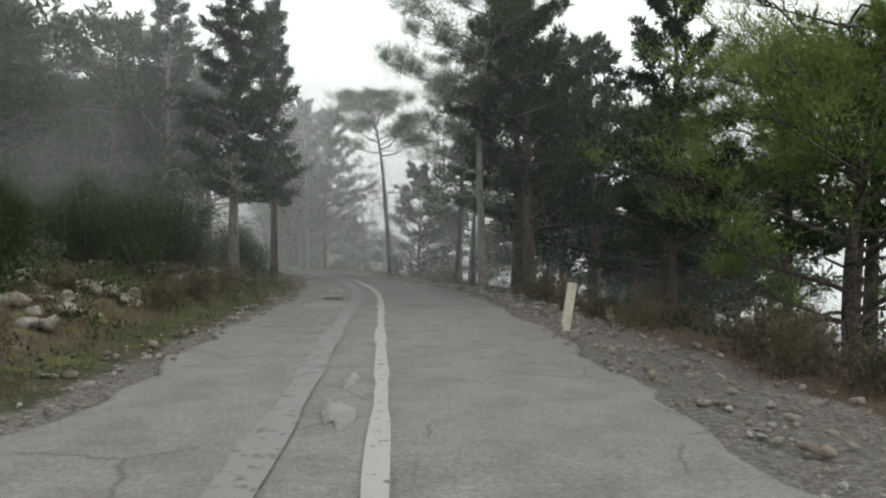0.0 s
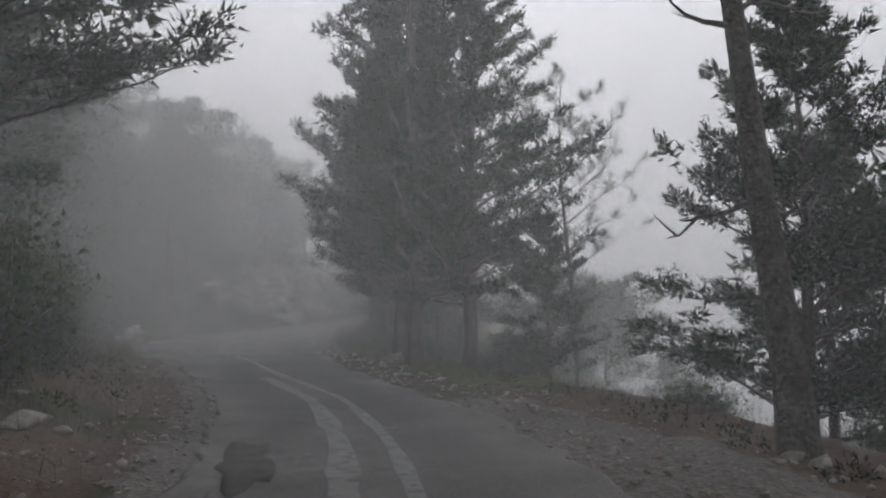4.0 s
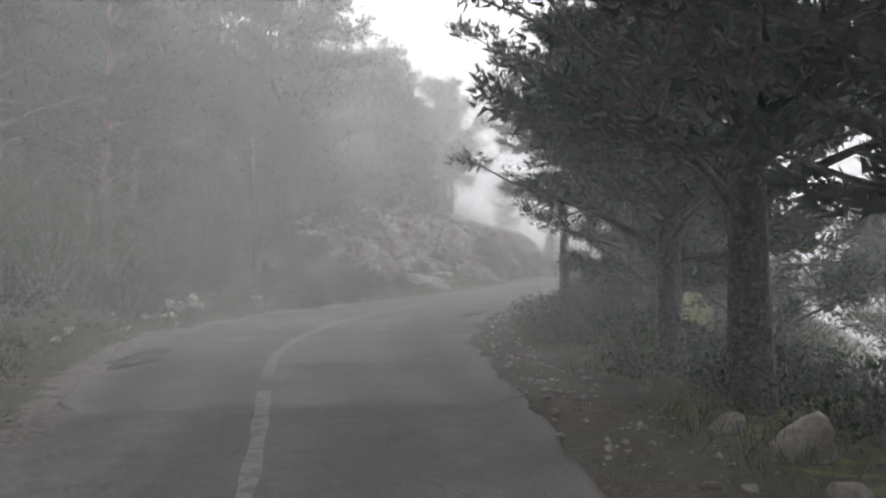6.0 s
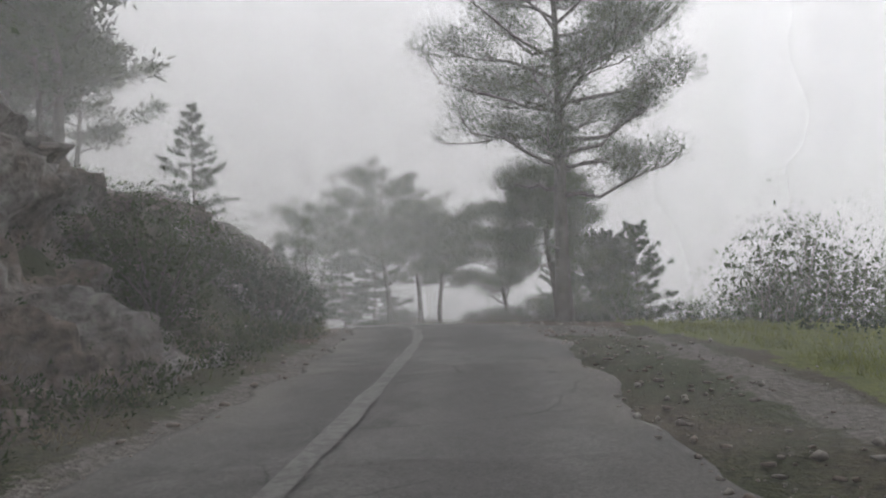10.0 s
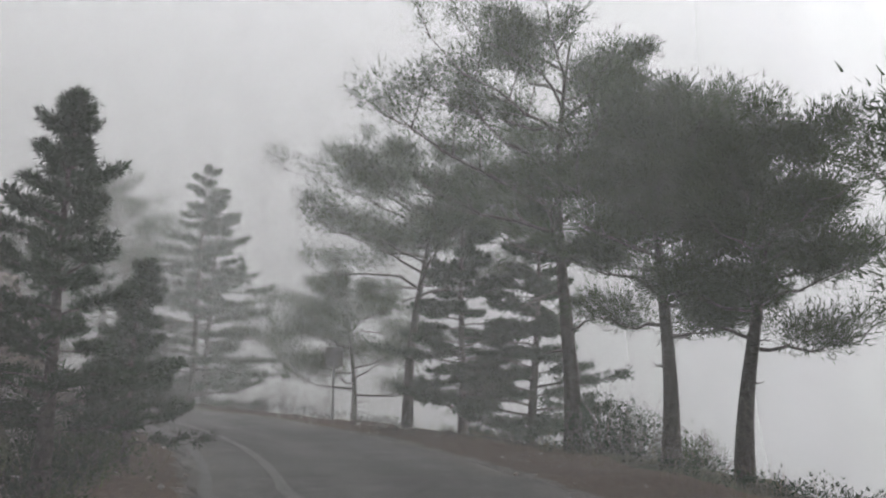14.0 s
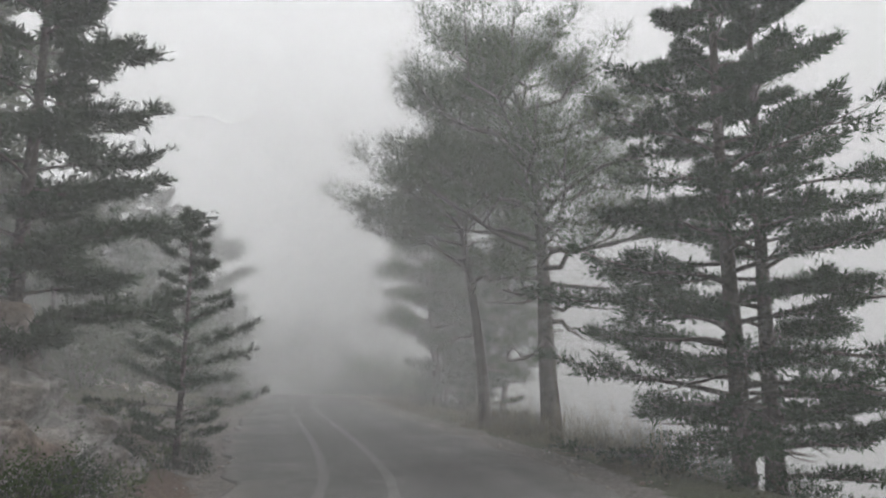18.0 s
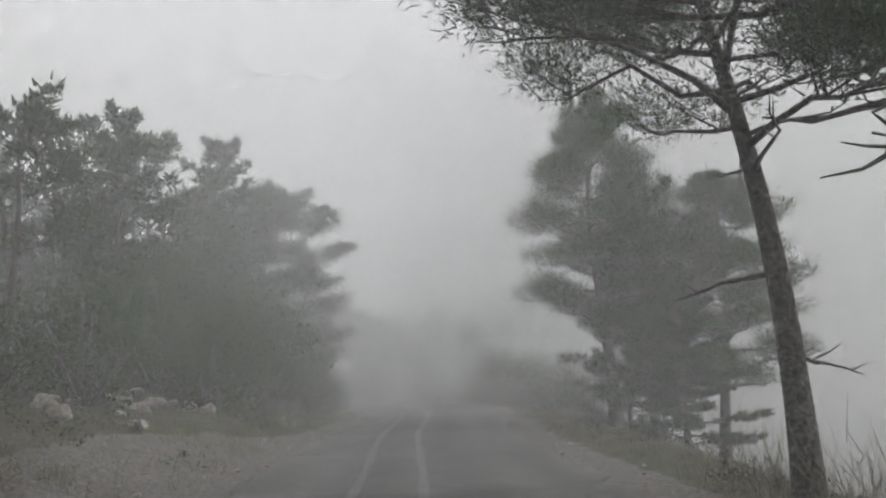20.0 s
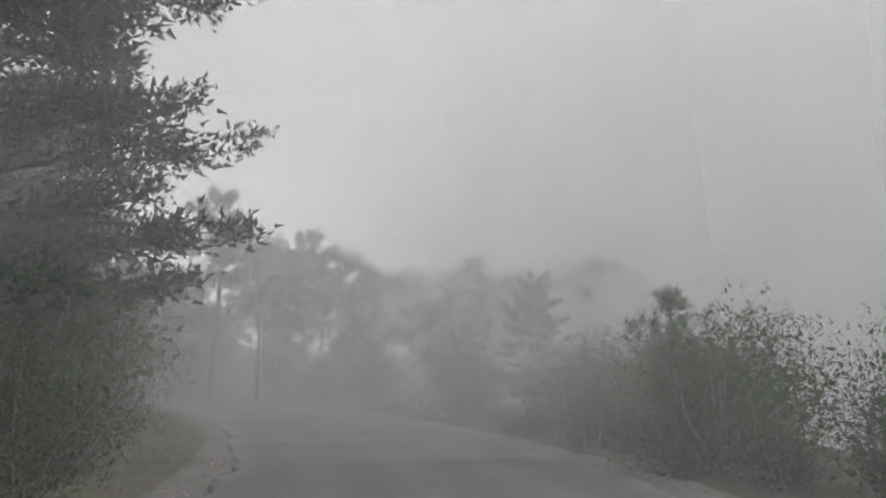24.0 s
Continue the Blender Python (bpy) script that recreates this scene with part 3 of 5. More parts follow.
def bush(seed, h, width, label, leaf=None, tufts=900, blade=(0.046, 0.026), heart=(0.105, 0.06), stems=24, name="bush", category="bush"):
    """A rounded shrub: a few stems from the ground with leaf clumps round their upper ends."""
    rng = np.random.default_rng(seed)
    root = tagged(new(name), label, category)
    limbs, cs, ds = [], [], []
    for i in range(stems):
        turn, out = i * 2.4 + rng.uniform(-0.4, 0.4), math.sqrt((i + 0.5) / stems)
        top = np.array([math.cos(turn) * width / 2 * out, math.sin(turn) * width / 2 * out, h * (1.02 - 0.55 * out * out) * rng.uniform(0.75, 1.05)])
        q = np.linspace(0, 1, 5)[:, None]
        way = np.array([0, 0, -0.1]) + q * (top - np.array([0, 0, -0.1])) + (q - q * q) * rng.normal(size=3) * 0.25 * h
        limbs.append(tube(way, 0.018 * h**0.5 * (1.1 - q[:, 0]), 3))
        m = tufts // stems
        v = 1.04 - 0.75 * rng.uniform(0, 1, m) ** 1.5
        pos = np.stack([np.interp(v, q[:, 0], way[:, j]) for j in range(3)], 1) + rng.normal(size=(m, 3)) * 0.12 * min(h, width) * np.array([1, 1, 0.8])
        pos[:, 2] = np.abs(pos[:, 2])
        cs.append(pos)
        ds.append(0.6 * top / (np.linalg.norm(top) + 1e-6) + rng.normal(size=(m, 3)) * 0.6 + np.array([0, 0, 0.3]))
    part("stems", mesh_of("stems", *joined(limbs), TWIG, True), root)
    c, d = np.concatenate(cs), np.concatenate(ds)
    c, d = np.repeat(c, 5, 0) + rng.normal(size=(5 * len(c), 3)) * 0.04 * h**0.5, np.repeat(d, 5, 0) + rng.normal(size=(5 * len(d), 3)) * 0.6
    outer = blades(c, d, *blade, rng)
    inner = kites(c[::5] * np.array([0.82, 0.82, 0.86]), d[::5] + rng.normal(size=d[::5].shape), *heart, rng)
    part("foliage", mesh_of("foliage", np.concatenate([outer[0], inner[0]]), [outer[1], inner[1] + len(outer[0])], leaf or SHRUB), root)
    for o in root.children:
        tagged(o, kind="stuff")
    return root


def bare_shrub(seed, h, width, label, stems=16, name="bare_shrub"):
    """A leafless shrub: thin forked twigs."""
    rng = np.random.default_rng(seed)
    root = tagged(new(name), label, "shrub")
    limbs = []

    def shoot(p, d, ln, r, depth):
        q = np.linspace(0, 1, 4)[:, None]
        way = p + ln * (q * d + q * q * rng.normal(size=3) * 0.22)
        limbs.append(tube(way, r * (1 - 0.6 * q[:, 0]), 3))
        if depth:
            for _ in range(3):
                a = rng.uniform(0.35, 1.0)
                e = d + rng.normal(size=3) * 0.55 + np.array([0, 0, 0.25])
                shoot(p + (way[-1] - p) * a, e / np.linalg.norm(e), ln * rng.uniform(0.45, 0.7), r * 0.55, depth - 1)

    for i in range(stems):
        t = i * 2.4
        d = np.array([math.cos(t) * width / h * 0.5 * rng.uniform(0.2, 1), math.sin(t) * width / h * 0.5 * rng.uniform(0.2, 1), 1.0])
        shoot(np.array([0.12 * math.cos(t), 0.12 * math.sin(t), -0.05]), d / np.linalg.norm(d), h * rng.uniform(0.32, 0.55), 0.008, 2)
    tagged(part("twigs", mesh_of("twigs", *joined(limbs), TWIG, True), root), kind="stuff")
    return root


def stand(ob, s, u, turn=0.0, size=1.0, sink=0.06, dz=0.0):
    """Set a built thing at arc length s and offset u, turned and scaled."""
    x, y, z = place(s, u, sink)
    ob.matrix_basis = pose(x, y, z + dz, 0, 0, turn) @ Matrix.Diagonal((size, size, size, 1))
    return ob


def again(ob, s, u, turn=0.0, size=1.0, tall=1.0, sink=0.1, label=""):
    """A copy of a built tree or shrub elsewhere."""
    x, y, z = place(s, u, sink)
    keep = ob.matrix_basis.copy()
    ob.matrix_basis = Matrix.Identity(4)
    c = copy_thing(ob, pose(x, y, z, 0, 0, turn) @ Matrix.Diagonal((size, size, size * tall, 1)))
    ob.matrix_basis = keep
    return tagged(c, label) if label else c


FAR_PINE = {"boughs": 20, "forks": 5, "twigs": 4, "twig": 0.4, "density": 6, "blade": (0.26, 0.05), "core": 40, "heart": (0.34, 0.14), "puff": 0.62, "split": False}
FAR_CYPRESS = {"boughs": 34, "forks": 4, "twigs": 3, "twig": 0.4, "density": 5, "blade": (0.24, 0.1), "core": 22, "heart": (0.34, 0.15), "puff": 0.4, "split": False}


# ---- ground, road, verges ----
def cols(*fractions):
    f = np.array(fractions)
    return lambda a, b: a[:, None] + (b - a)[:, None] * f


gravel_left = keyed((-30, 0.4), (20, 0.45), (32, 0.5), (46, 0.5), (58, 0.45), (68, 0.5), (92, 0.4), (96, 0.1), (124, 0.3), (132, 2.4), (138, 2.4), (144, 0.6), (208, 0.6))
gravel_right = keyed((-30, 1.3), (10, 1.6), (24, 1.5), (34, 1.8), (40, 1.8), (48, 1.0), (62, 1.0), (70, 1.5), (80, 2.0), (90, 1.2), (96, 0.35), (120, 0.4), (126, 0.8), (208, 0.9))


def make_ground():
    """One sheet: a fine strip along the road, a coarser hillside round it and a flat far land to the horizon."""
    s = np.arange(-29, 205, 0.4)
    u = np.concatenate([np.arange(-13, -5, 0.8), np.arange(-5, -1.2, 0.22), np.arange(-1.2, 1.6, 0.9), np.arange(1.6, 7, 0.25), np.arange(7, 13.1, 0.8)])
    S, U = np.meshgrid(s, u, indexing="ij")
    x, y, z = at(S, U)
    inside = step_up(0, 0.5, np.minimum(U - left_edge(S), right_edge(S) - U) + 0.2)
    off = 1 - inside
    z = z + rise(S, U) - 0.07 * inside + off * (0.3 + 0.7 * step_up(0.2, 1.5, np.maximum(left_edge(S) - U, U - right_edge(S)))) * (0.06 * rough(x, y, 0.7, 3) + 0.045 * rough(x, y, 0.27, 4)) - 0.02 * off
    dl, dr = left_edge(S) - U, U - right_edge(S)
    band = lambda d, a, b: step_up(a - 0.35, a + 0.1, d) * (1 - step_up(b - 0.3, b + 0.3, d))
    wl, wr = gravel_left(S), gravel_right(S)
    gravel = np.maximum(band(dl, -0.4, wl), band(dr, -0.4, wr) * (1 - 0.6 * band(S, 44, 86) * band(dr, -0.2, 1.1)))
    red = np.maximum.reduce([band(dl, 0, 1.0) * band(S, 86, 130), band(dl, 0.3, 2.2) * band(S, 43, 53), band(dl, 0.4, 1.6) * band(S, 31, 41), band(dr, 0.8, 2.8) * band(S, -30, 13),
                             band(dr, 1.3, 3.6) * band(S, 30, 45), band(dr, 0.1, 2.7) * band(S, 88, 121), band(dl, 1.2, 2.4) * band(S, 6, 13)])
    turf = np.maximum.reduce([band(dr, 2.1, 7) * band(S, 74, 90), 0.7 * band(dr, 1.3, 4) * band(S, 46, 72), 0.35 * band(dr, 1.6, 3.6) * band(S, 104, 128), 0.55 * band(dl, 0.4, 2.6) * band(S, 130, 165), 0.6 * band(dl, 0.4, 3) * band(S, 0, 30)])
    v1, f1 = np.stack([x, y, z], -1).reshape(-1, 3), grid_faces(*S.shape)
    gx, gy = np.meshgrid(np.arange(-170, 95, 2.5), np.arange(-75, 215, 2.5), indexing="ij")
    far = np.full(gx.shape, 1e9)
    gs, gu, gz = np.zeros(gx.shape), np.zeros(gx.shape), np.zeros(gx.shape)
    for i in range(0, len(LINE), 4):
        d = (gx - LINE[i, 0]) ** 2 + (gy - LINE[i, 1]) ** 2
        near = d < far
        far[near], gs[near], gz[near] = d[near], ARC[i], LINE[i, 2]
        gu[near] = ((gx - LINE[i, 0]) * AHEAD[i, 1] - (gy - LINE[i, 1]) * AHEAD[i, 0])[near]
    gu = np.sign(gu) * np.sqrt(far)
    h = gz + rise(gs, gu) + 0.5 * rough(gx, gy, 9, 5)
    h = np.where(np.abs(gu) < 12.5, np.minimum(h, gz + np.minimum(rise(gs, np.sign(gu) * 9), rise(gs, gu)) - 1.2), h)
    h = np.maximum(h, -19.5)
    edge = step_up(0, 30, np.minimum(np.minimum(gx + 170, 92.5 - gx), np.minimum(gy + 75, 212.5 - gy)))
    h = -20 * (1 - edge) + h * edge
    v2, f2 = np.stack([gx, gy, h], -1).reshape(-1, 3), grid_faces(*gx.shape)
    a = np.linspace(0, 2 * np.pi, 49)
    rx, ry = np.concatenate([[60], 60 + 4000 * np.cos(a)]) - 100, np.concatenate([[60], 60 + 4000 * np.sin(a)])
    v3 = np.stack([rx, ry, np.full(50, -20.3)], -1)
    i = np.arange(1, 49)
    f3 = np.stack([np.zeros(48, int), i, i + 1, i + 1], -1)[:, :3]
    verts = np.concatenate([v1, v2, v3])
    me = mesh_of("ground", verts, [f1, f2 + len(v1), f3 + len(v1) + len(v2)], GROUND, True)
    cover = np.zeros((len(verts), 4), np.float32)
    cover[:len(v1), :3] = 0.62 * np.stack([gravel, red, turf], -1).reshape(-1, 3)
    cover[:, 3] = 1
    me.color_attributes.new("cover", "FLOAT_COLOR", "POINT").data.foreach_set("color", cover.ravel())
    return tagged(new("ground", me), "brown forest soil with moss and leaf litter", "ground", kind="structure")


make_ground()


def ragged(s, size, seed):
    return size * (rough(s, s * 0 + seed, 0.9, 11) + 0.6 * rough(s, s * 0 + seed, 0.3, 12))


def make_road():
    s = np.arange(-29, 205, 0.2)
    a, b = left_edge(s) + ragged(s, 0.13, 1), right_edge(s) + ragged(s, 0.13, 2)
    f = np.concatenate([[0, 0.004], np.linspace(0.02, 0.98, 22), [0.996, 1]])
    fall = np.where((f < 0.002) | (f > 0.998), -0.12, 0.0)
    road = ribbon("road", s, lambda q: cols(*f)(a, b), lambda S, U: fall[None] + 0.012 * rough(S, U, 1.1, 6) + 0.0 * S, ASPHALT)
    S, F = np.meshgrid(s, f, indexing="ij")
    U = a[:, None] + (b - a)[:, None] * F
    m = 0.5 * (left_edge(S) + right_edge(S))
    track = sum(np.exp(-((U - m - k) / 0.3) ** 2) for k in (-1.25, -0.1, 1.15))
    dust = np.clip(1 - np.minimum(U - a[:, None], b[:, None] - U) / 0.55, 0, 1) * np.clip(0.55 + 0.7 * rough(S, U, 0.8, 16), 0, 1)
    # Red: stronger light painted into the first stretch; green: wheel tracks; blue: edge dust.
    wear = np.stack([0.75 * (1 - step_up(24, 44, S)), np.clip(track, 0, 1), 0.7 * dust, np.ones(S.shape)], -1).astype(np.float32)
    road.data.color_attributes.new("wear", "FLOAT_COLOR", "POINT").data.foreach_set("color", wear.ravel())
    tagged(road, "worn grey asphalt mountain road with cracks and crumbling edges", "road", kind="structure")
    for name, mat, lo, hi, mid, half, label in (
            ("road_line", PAINT, -29, 31, mid_line, 0.065, "worn white painted line on the asphalt"),
            ("road_line", FADED, 31.1, 56, mid_line, 0.065, "worn white painted line on the asphalt"),
            ("road_line", THIN_PAINT, 57, 98, mid_line, 0.075, "worn white painted line on the asphalt"),
            ("road_line", THIN_PAINT, 99, 154, mid_line, 0.06, "worn white painted line on the asphalt"),
            ("road_seam", PALE_SEAM, 2, 30, lambda q: mid_line(q) - 0.68 + 0.006 * (q - 5), 0.12, "pale seam where a trench was filled"),
            ("road_seam", FADED, 30.2, 48, lambda q: mid_line(q) - 0.68 + 0.006 * (q - 5), 0.11, "pale seam where a trench was filled"),
            ("road_seam", FAINT, 100, 150, lambda q: mid_line(q) - 0.75, 0.06, "pale seam where a trench was filled")):
        q = np.arange(lo, hi, 0.15)
        w = half * (1 + 0.25 * rough(q, q * 0, 0.5, 13))
        o = ribbon(name, q, lambda k: cols(0, 1)(mid(q) - w + 0.02 * rough(q, q * 0, 1.3, 14), mid(q) + w), lambda S, U: 0.018 + 0.0 * S, mat)
        tagged(o, label, "road marking", kind="structure")


make_road()


def blot(name, s, u, length, width, mat, lift, label, seed):
    """A flat patch of uneven outline on the road."""
    rng = np.random.default_rng(seed)
    w = np.linspace(0, 2 * np.pi, 25)[:-1]
    r = 1 + 0.3 * np.sin(w * 2 + rng.uniform(0, 6)) + 0.2 * np.sin(w * 5 + rng.uniform(0, 6)) + 0.08 * rng.normal(size=24)
    S, U = s + length / 2 * r * np.cos(w), u + width / 2 * r * np.sin(w)
    S, U = np.concatenate([[s], S, s + (S - s) * 1.04]), np.concatenate([[u], U, u + (U - u) * 1.04])
    x, y, z = at(S, U)
    z = z + lift
    z[25:] -= 0.02
    i = np.arange(24)
    me = mesh_of(name, np.stack([x, y, z], -1), [np.stack([i * 0, 1 + i, 1 + (i + 1) % 24], -1), np.stack([1 + i, 25 + i, 25 + (i + 1) % 24, 1 + (i + 1) % 24], -1)], mat)
    return tagged(new(name, me), label, "road patch", kind="structure")


for k, (s, u, ln, w) in enumerate(((16.4, -1.1, 2.6, 0.75), (19.7, -1.3, 1.6, 0.6), (23.0, -1.2, 3.2, 0.5), (5.3, -0.35, 0.9, 0.2), (6.6, -0.32, 0.6, 0.16), (35.6, -0.9, 0.7, 0.5), (103.5, 0.6, 0.5, 0.4))):
    blot("road_patch", s, u, ln, w, PATCH, 0.022, "pale worn patch in the asphalt", 40 + k)
for k, (s, u, ln, w) in enumerate(((18.7, -1.1, 0.7, 0.55), (39.5, -1.0, 1.6, 0.5), (37.6, -1.1, 1.0, 0.35), (59.5, -3.2, 2.5, 0.5), (68.5, 1.3, 1.8, 0.3), (113.0, -0.9, 1.6, 0.12), (119.2, -0.2, 1.2, 0.15))):
    blot("pothole", s, u, ln, w, HOLE, 0.026, "dark broken hole in the asphalt", 60 + k)


def make_cliff(lo, hi, seed):
    """The cut rock face on the uphill side."""
    s = np.arange(lo, hi, 0.11)
    f = np.linspace(0, 1, 46)
    end = step_up(lo, lo + 3, s) * (1 - step_up(hi - 3, hi, s))
    U = left_edge(s)[:, None] - 1.0 - 3.9 * f[None] ** 1.15
    S = np.repeat(s[:, None], len(f), 1)
    h = rise(S, U) + 0.05
    big = rough(S, h * 1.3, 1.7, seed) + 0.6 * rough(S + h, h, 0.8, seed + 1)
    ledge = rough(S * 0.5 + 0.4 * h, h * 2.2 + 0.25 * S, 0.55, seed + 5)
    small = np.abs(rough(S, h + U, 0.42, seed + 2)) + 0.6 * np.abs(rough(S + 0.5 * h, h - U, 0.2, seed + 3)) + 0.35 * rough(S, h * 1.4, 0.11, seed + 6)
    bulge = (0.4 * big + 0.42 * small + 0.3 * np.sign(ledge) * np.sqrt(np.abs(ledge))) * np.sin(np.pi * np.clip(f * 0.96 + 0.02, 0, 1))[None] ** 0.5
    x, y, z = at(S, U + bulge * 0.9)
    z = z + h + 0.35 * bulge + 0.16 * rough(S, U, 0.5, seed + 4) * end[:, None] - 0.7 * (1 - end[:, None]) - 0.25 * (f[None] < 0.02)
    o = new("rock_face", mesh_of("rock_face", np.stack([x, y, z], -1).reshape(-1, 3), grid_faces(*S.shape), ROCK))
    return tagged(o, "rough weathered limestone face cut for the road", "rock face", kind="structure")


make_cliff(72, 86, 70)
make_cliff(88, 105, 80)
make_cliff(105.5, 130, 90)


# ---- fog ----
def make_fog():
    """Hanging drifts of fine drops across the valley road, and the sea of fog that fills the valley below."""
    thick = keyed((12, 0.002), (24, 0.005), (32, 0.012), (38, 0.018), (46, 0.022), (54, 0.031), (61, 0.03), (66, 0.022), (70, 0.018), (78, 0.0145), (88, 0.018), (100, 0.021), (122, 0.023), (138, 0.021), (148, 0.023), (156, 0.036), (166, 0.042), (208, 0.045))
    gap, s, turned, mats = 4.0, 15.0, 0.0, {}
    while s < 202:
        share = round(float(1 - math.exp(-thick(s) * gap)), 3)
        if share not in mats:
            mats[share] = mist_material("fog_drops", share)
        u, h = np.meshgrid(np.array([-240.0, -170, -110, -70, -40, -25, -12, -4, 4, 8, 12, 16, 21, 26, 32, 38, 45, 60, 80, 110, 150, 200, 260, 340, 430, 520, 600]), np.array([-16.0, -8, 0, 5, 9, 12, 16, 20, 24, 30, 38, 46, 56, 120, 320]), indexing="ij")
        x, y, z = at(s, 0.0)
        ahead = math.atan2(np.interp(s, ARC, AHEAD[:, 1]), np.interp(s, ARC, AHEAD[:, 0]))
        turned = max(turned, ahead) if s > 86 else ahead
        x, y = x + math.sin(turned) * u, y - math.cos(turned) * u
        me = mesh_of("fog_drift", np.stack([x, y, h], -1).reshape(-1, 3), grid_faces(*u.shape), mats[share])
        fade = (1 - np.maximum(step_up(-110, -240, u), step_up(260, 600, u))) * (1 - step_up(26, 56, h))
        more = 1 + (2.0 + 4.0 * float(step_up(80, 95, s))) * step_up(8, 40, u) + 1.0 * step_up(9, 30, h) * (1 - 0.5 * step_up(8, 40, u))
        me.color_attributes.new("drops", "FLOAT_COLOR", "POINT").data.foreach_set("color", np.repeat((more * fade).ravel()[:, None] / 4, 4, 1).astype(np.float32).ravel())
        tagged(new("fog_drift", me), "thin grey drift of fog", "fog", kind="stuff")
        s += gap
    m, n, l, b = material("fog_top")
    l.new(ramp(n, l, noise_at(n, l, 0.03, 3), [(0.3, (0.4, 0.405, 0.412)), (0.7, (0.46, 0.463, 0.466))]), b.inputs["Base Color"])
    b.inputs["Roughness"].default_value = 1.0
    b.inputs["Specular IOR Level"].default_value = 0.0
    a = np.linspace(0, 2 * np.pi, 49)
    v = np.stack([np.concatenate([[0], 3900 * np.cos(a)]) - 40, np.concatenate([[0], 3900 * np.sin(a)]) + 60, np.full(50, -9.0)], -1)
    i = np.arange(1, 49)
    tagged(new("fog_bank", mesh_of("fog_bank", v, np.stack([i * 0, i, i + 1], -1), m)), "white sea of fog filling the valley", "fog", kind="stuff")


make_fog()


# ---- trees along the road, from its start ----
FINE = {"core": 290, "heart": (0.11, 0.019), "blade": (0.11, 0.01)}
PINE_L = "pine with a forked grey trunk and tufted needle crown"
YOUNG_L = "young conical conifer with layered dark branches"

# trees of the woods that stay further off share their shapes
FC = [cypress(70 + k, 10.5, 0.2, 2.4 + 0.3 * k, "dark evergreen in the roadside wood", base=(0.2, 0.3)[k], **FAR_CYPRESS) for k in range(2)]
FP = [pine(80 + k, 10, 0.18, 3.0, "pine with dead lower limbs in the wood", base=(0.35, 0.25, 0.42)[k], profile=("round", "round", "flat")[k], **FAR_PINE) for k in range(3)]
for o, (s, u) in zip(FC + FP, ((29.0, 13.0), (33.0, 12.0), (24.0, -16.0), (31.0, -15.0), (38.0, -15.0))):
    stand(o, s, u)
# downhill side, first stretch
stand(pine(1, 9.5, 0.15, 2.4, "slim pine with a pale grey trunk beside the gravel", bark=PALE_BARK, base=0.5, boughs=20), 21.6, 3.25)
A = stand(cypress(2, 10.5, 0.2, 2.3, "tall dark cypress among roadside trees", base=0.18), 21.8, 4.7)
B = stand(cypress(3, 11.5, 0.22, 2.6, "tall dark cypress with a bare lower trunk", base=0.3), 26.0, 5.6)
C = stand(pine(4, 11, 0.17, 3.0, "pine with a dark trunk and spreading crown", base=0.45), 34.0, 5.6)
stand(pine(5, 10.5, 0.17, 2.6, "leaning pine with a bare dark trunk and broken limbs", base=0.62, lean=(-0.16, 0.02), dead=10, boughs=20), 39.4, 4.0)
W = stand(pine(6, 4.9, 0.12, 2.5, "young pine with light yellow-green needles", leaf=FRESH, base=0.12, profile="round", boughs=30, forks=7, core=110, puff=0.4), 9.7, 6.5)
X = stand(pine(37, 9.5, 0.16, 2.9, "tall pine with soft light green needles", leaf=FRESH, base=0.4, profile="round", core=110), 12.6, 8.8)
for s, u, src, z in ((16.2, 9.4, X, 0.9), (18.5, 7.6, A, 0.95), (24.5, 8.0, FC[0], 0.95), (27.5, 7.4, FC[0], 1.0), (30.0, 9.0, FC[1], 0.9),  (11.0, 9.5, FP[2], 0.8), (6.5, 9.0, FP[2], 0.85)):
    again(src, s, u, s * 47 % 360, z)
# uphill side, first stretch
D = stand(cypress(7, 10, 0.17, 1.7, "slender cypress with a pale lower trunk", base=0.22, bark=PALE_BARK), 24.7, -4.3)
stand(cypress(8, 11, 0.15, 1.25, "slender dark cypress with upswept branches", base=0.24, upward=0.9), 30.8, -3.1)
E_ = stand(pine(9, 10, 0.17, 2.5, "pine in the roadside wood with dead lower limbs", base=0.4, dead=12, profile="round"), 10.9, -6.5)
for s, u, src, z in ((33.0, -7.5, D, 1.1), (36.0, -10, FP[0], 1.0)):
    again(src, s, u, s * 31 % 360, z)
# second stretch: left wood and the clump on the inside of the bend
F = stand(cypress(10, 9.5, 0.18, 3.3, "dark spreading cypress on the stony bank", base=0.24, profile="round"), 40.0, -6.0)
again(F, 43.6, -5.0, 120, 0.95)
G = stand(cypress(11, 11.5, 0.21, 3.4, "dense dark cypress in a roadside clump", base=0.14, boughs=64, core=64, puff=0.3), 51.6, 3.6)
again(G, 54.5, 3.9, 100, 0.98)
again(G, 51.3, 5.0, 215, 0.95)
again(G, 57.6, 4.4, 30, 0.9)
stand(pine(12, 9.5, 0.1, 1.9, "thin pine with sparse needles and a slender trunk", base=0.3, boughs=24, forks=5, twigs=3, density=26, core=14, puff=0.25, upward=0.6, dead=6), 51.5, 8.1)
H = stand(cypress(13, 7.5, 0.14, 2.6, "low dark conifer with drooping branches to the ground", base=0.06), 43.0, 7.6)
again(H, 48.7, 6.0, 40, 0.5)
again(FC[1], 46.0, 11.5, 90, 0.8)
again(FP[2], 38.0, 8.2, 200, 0.95)
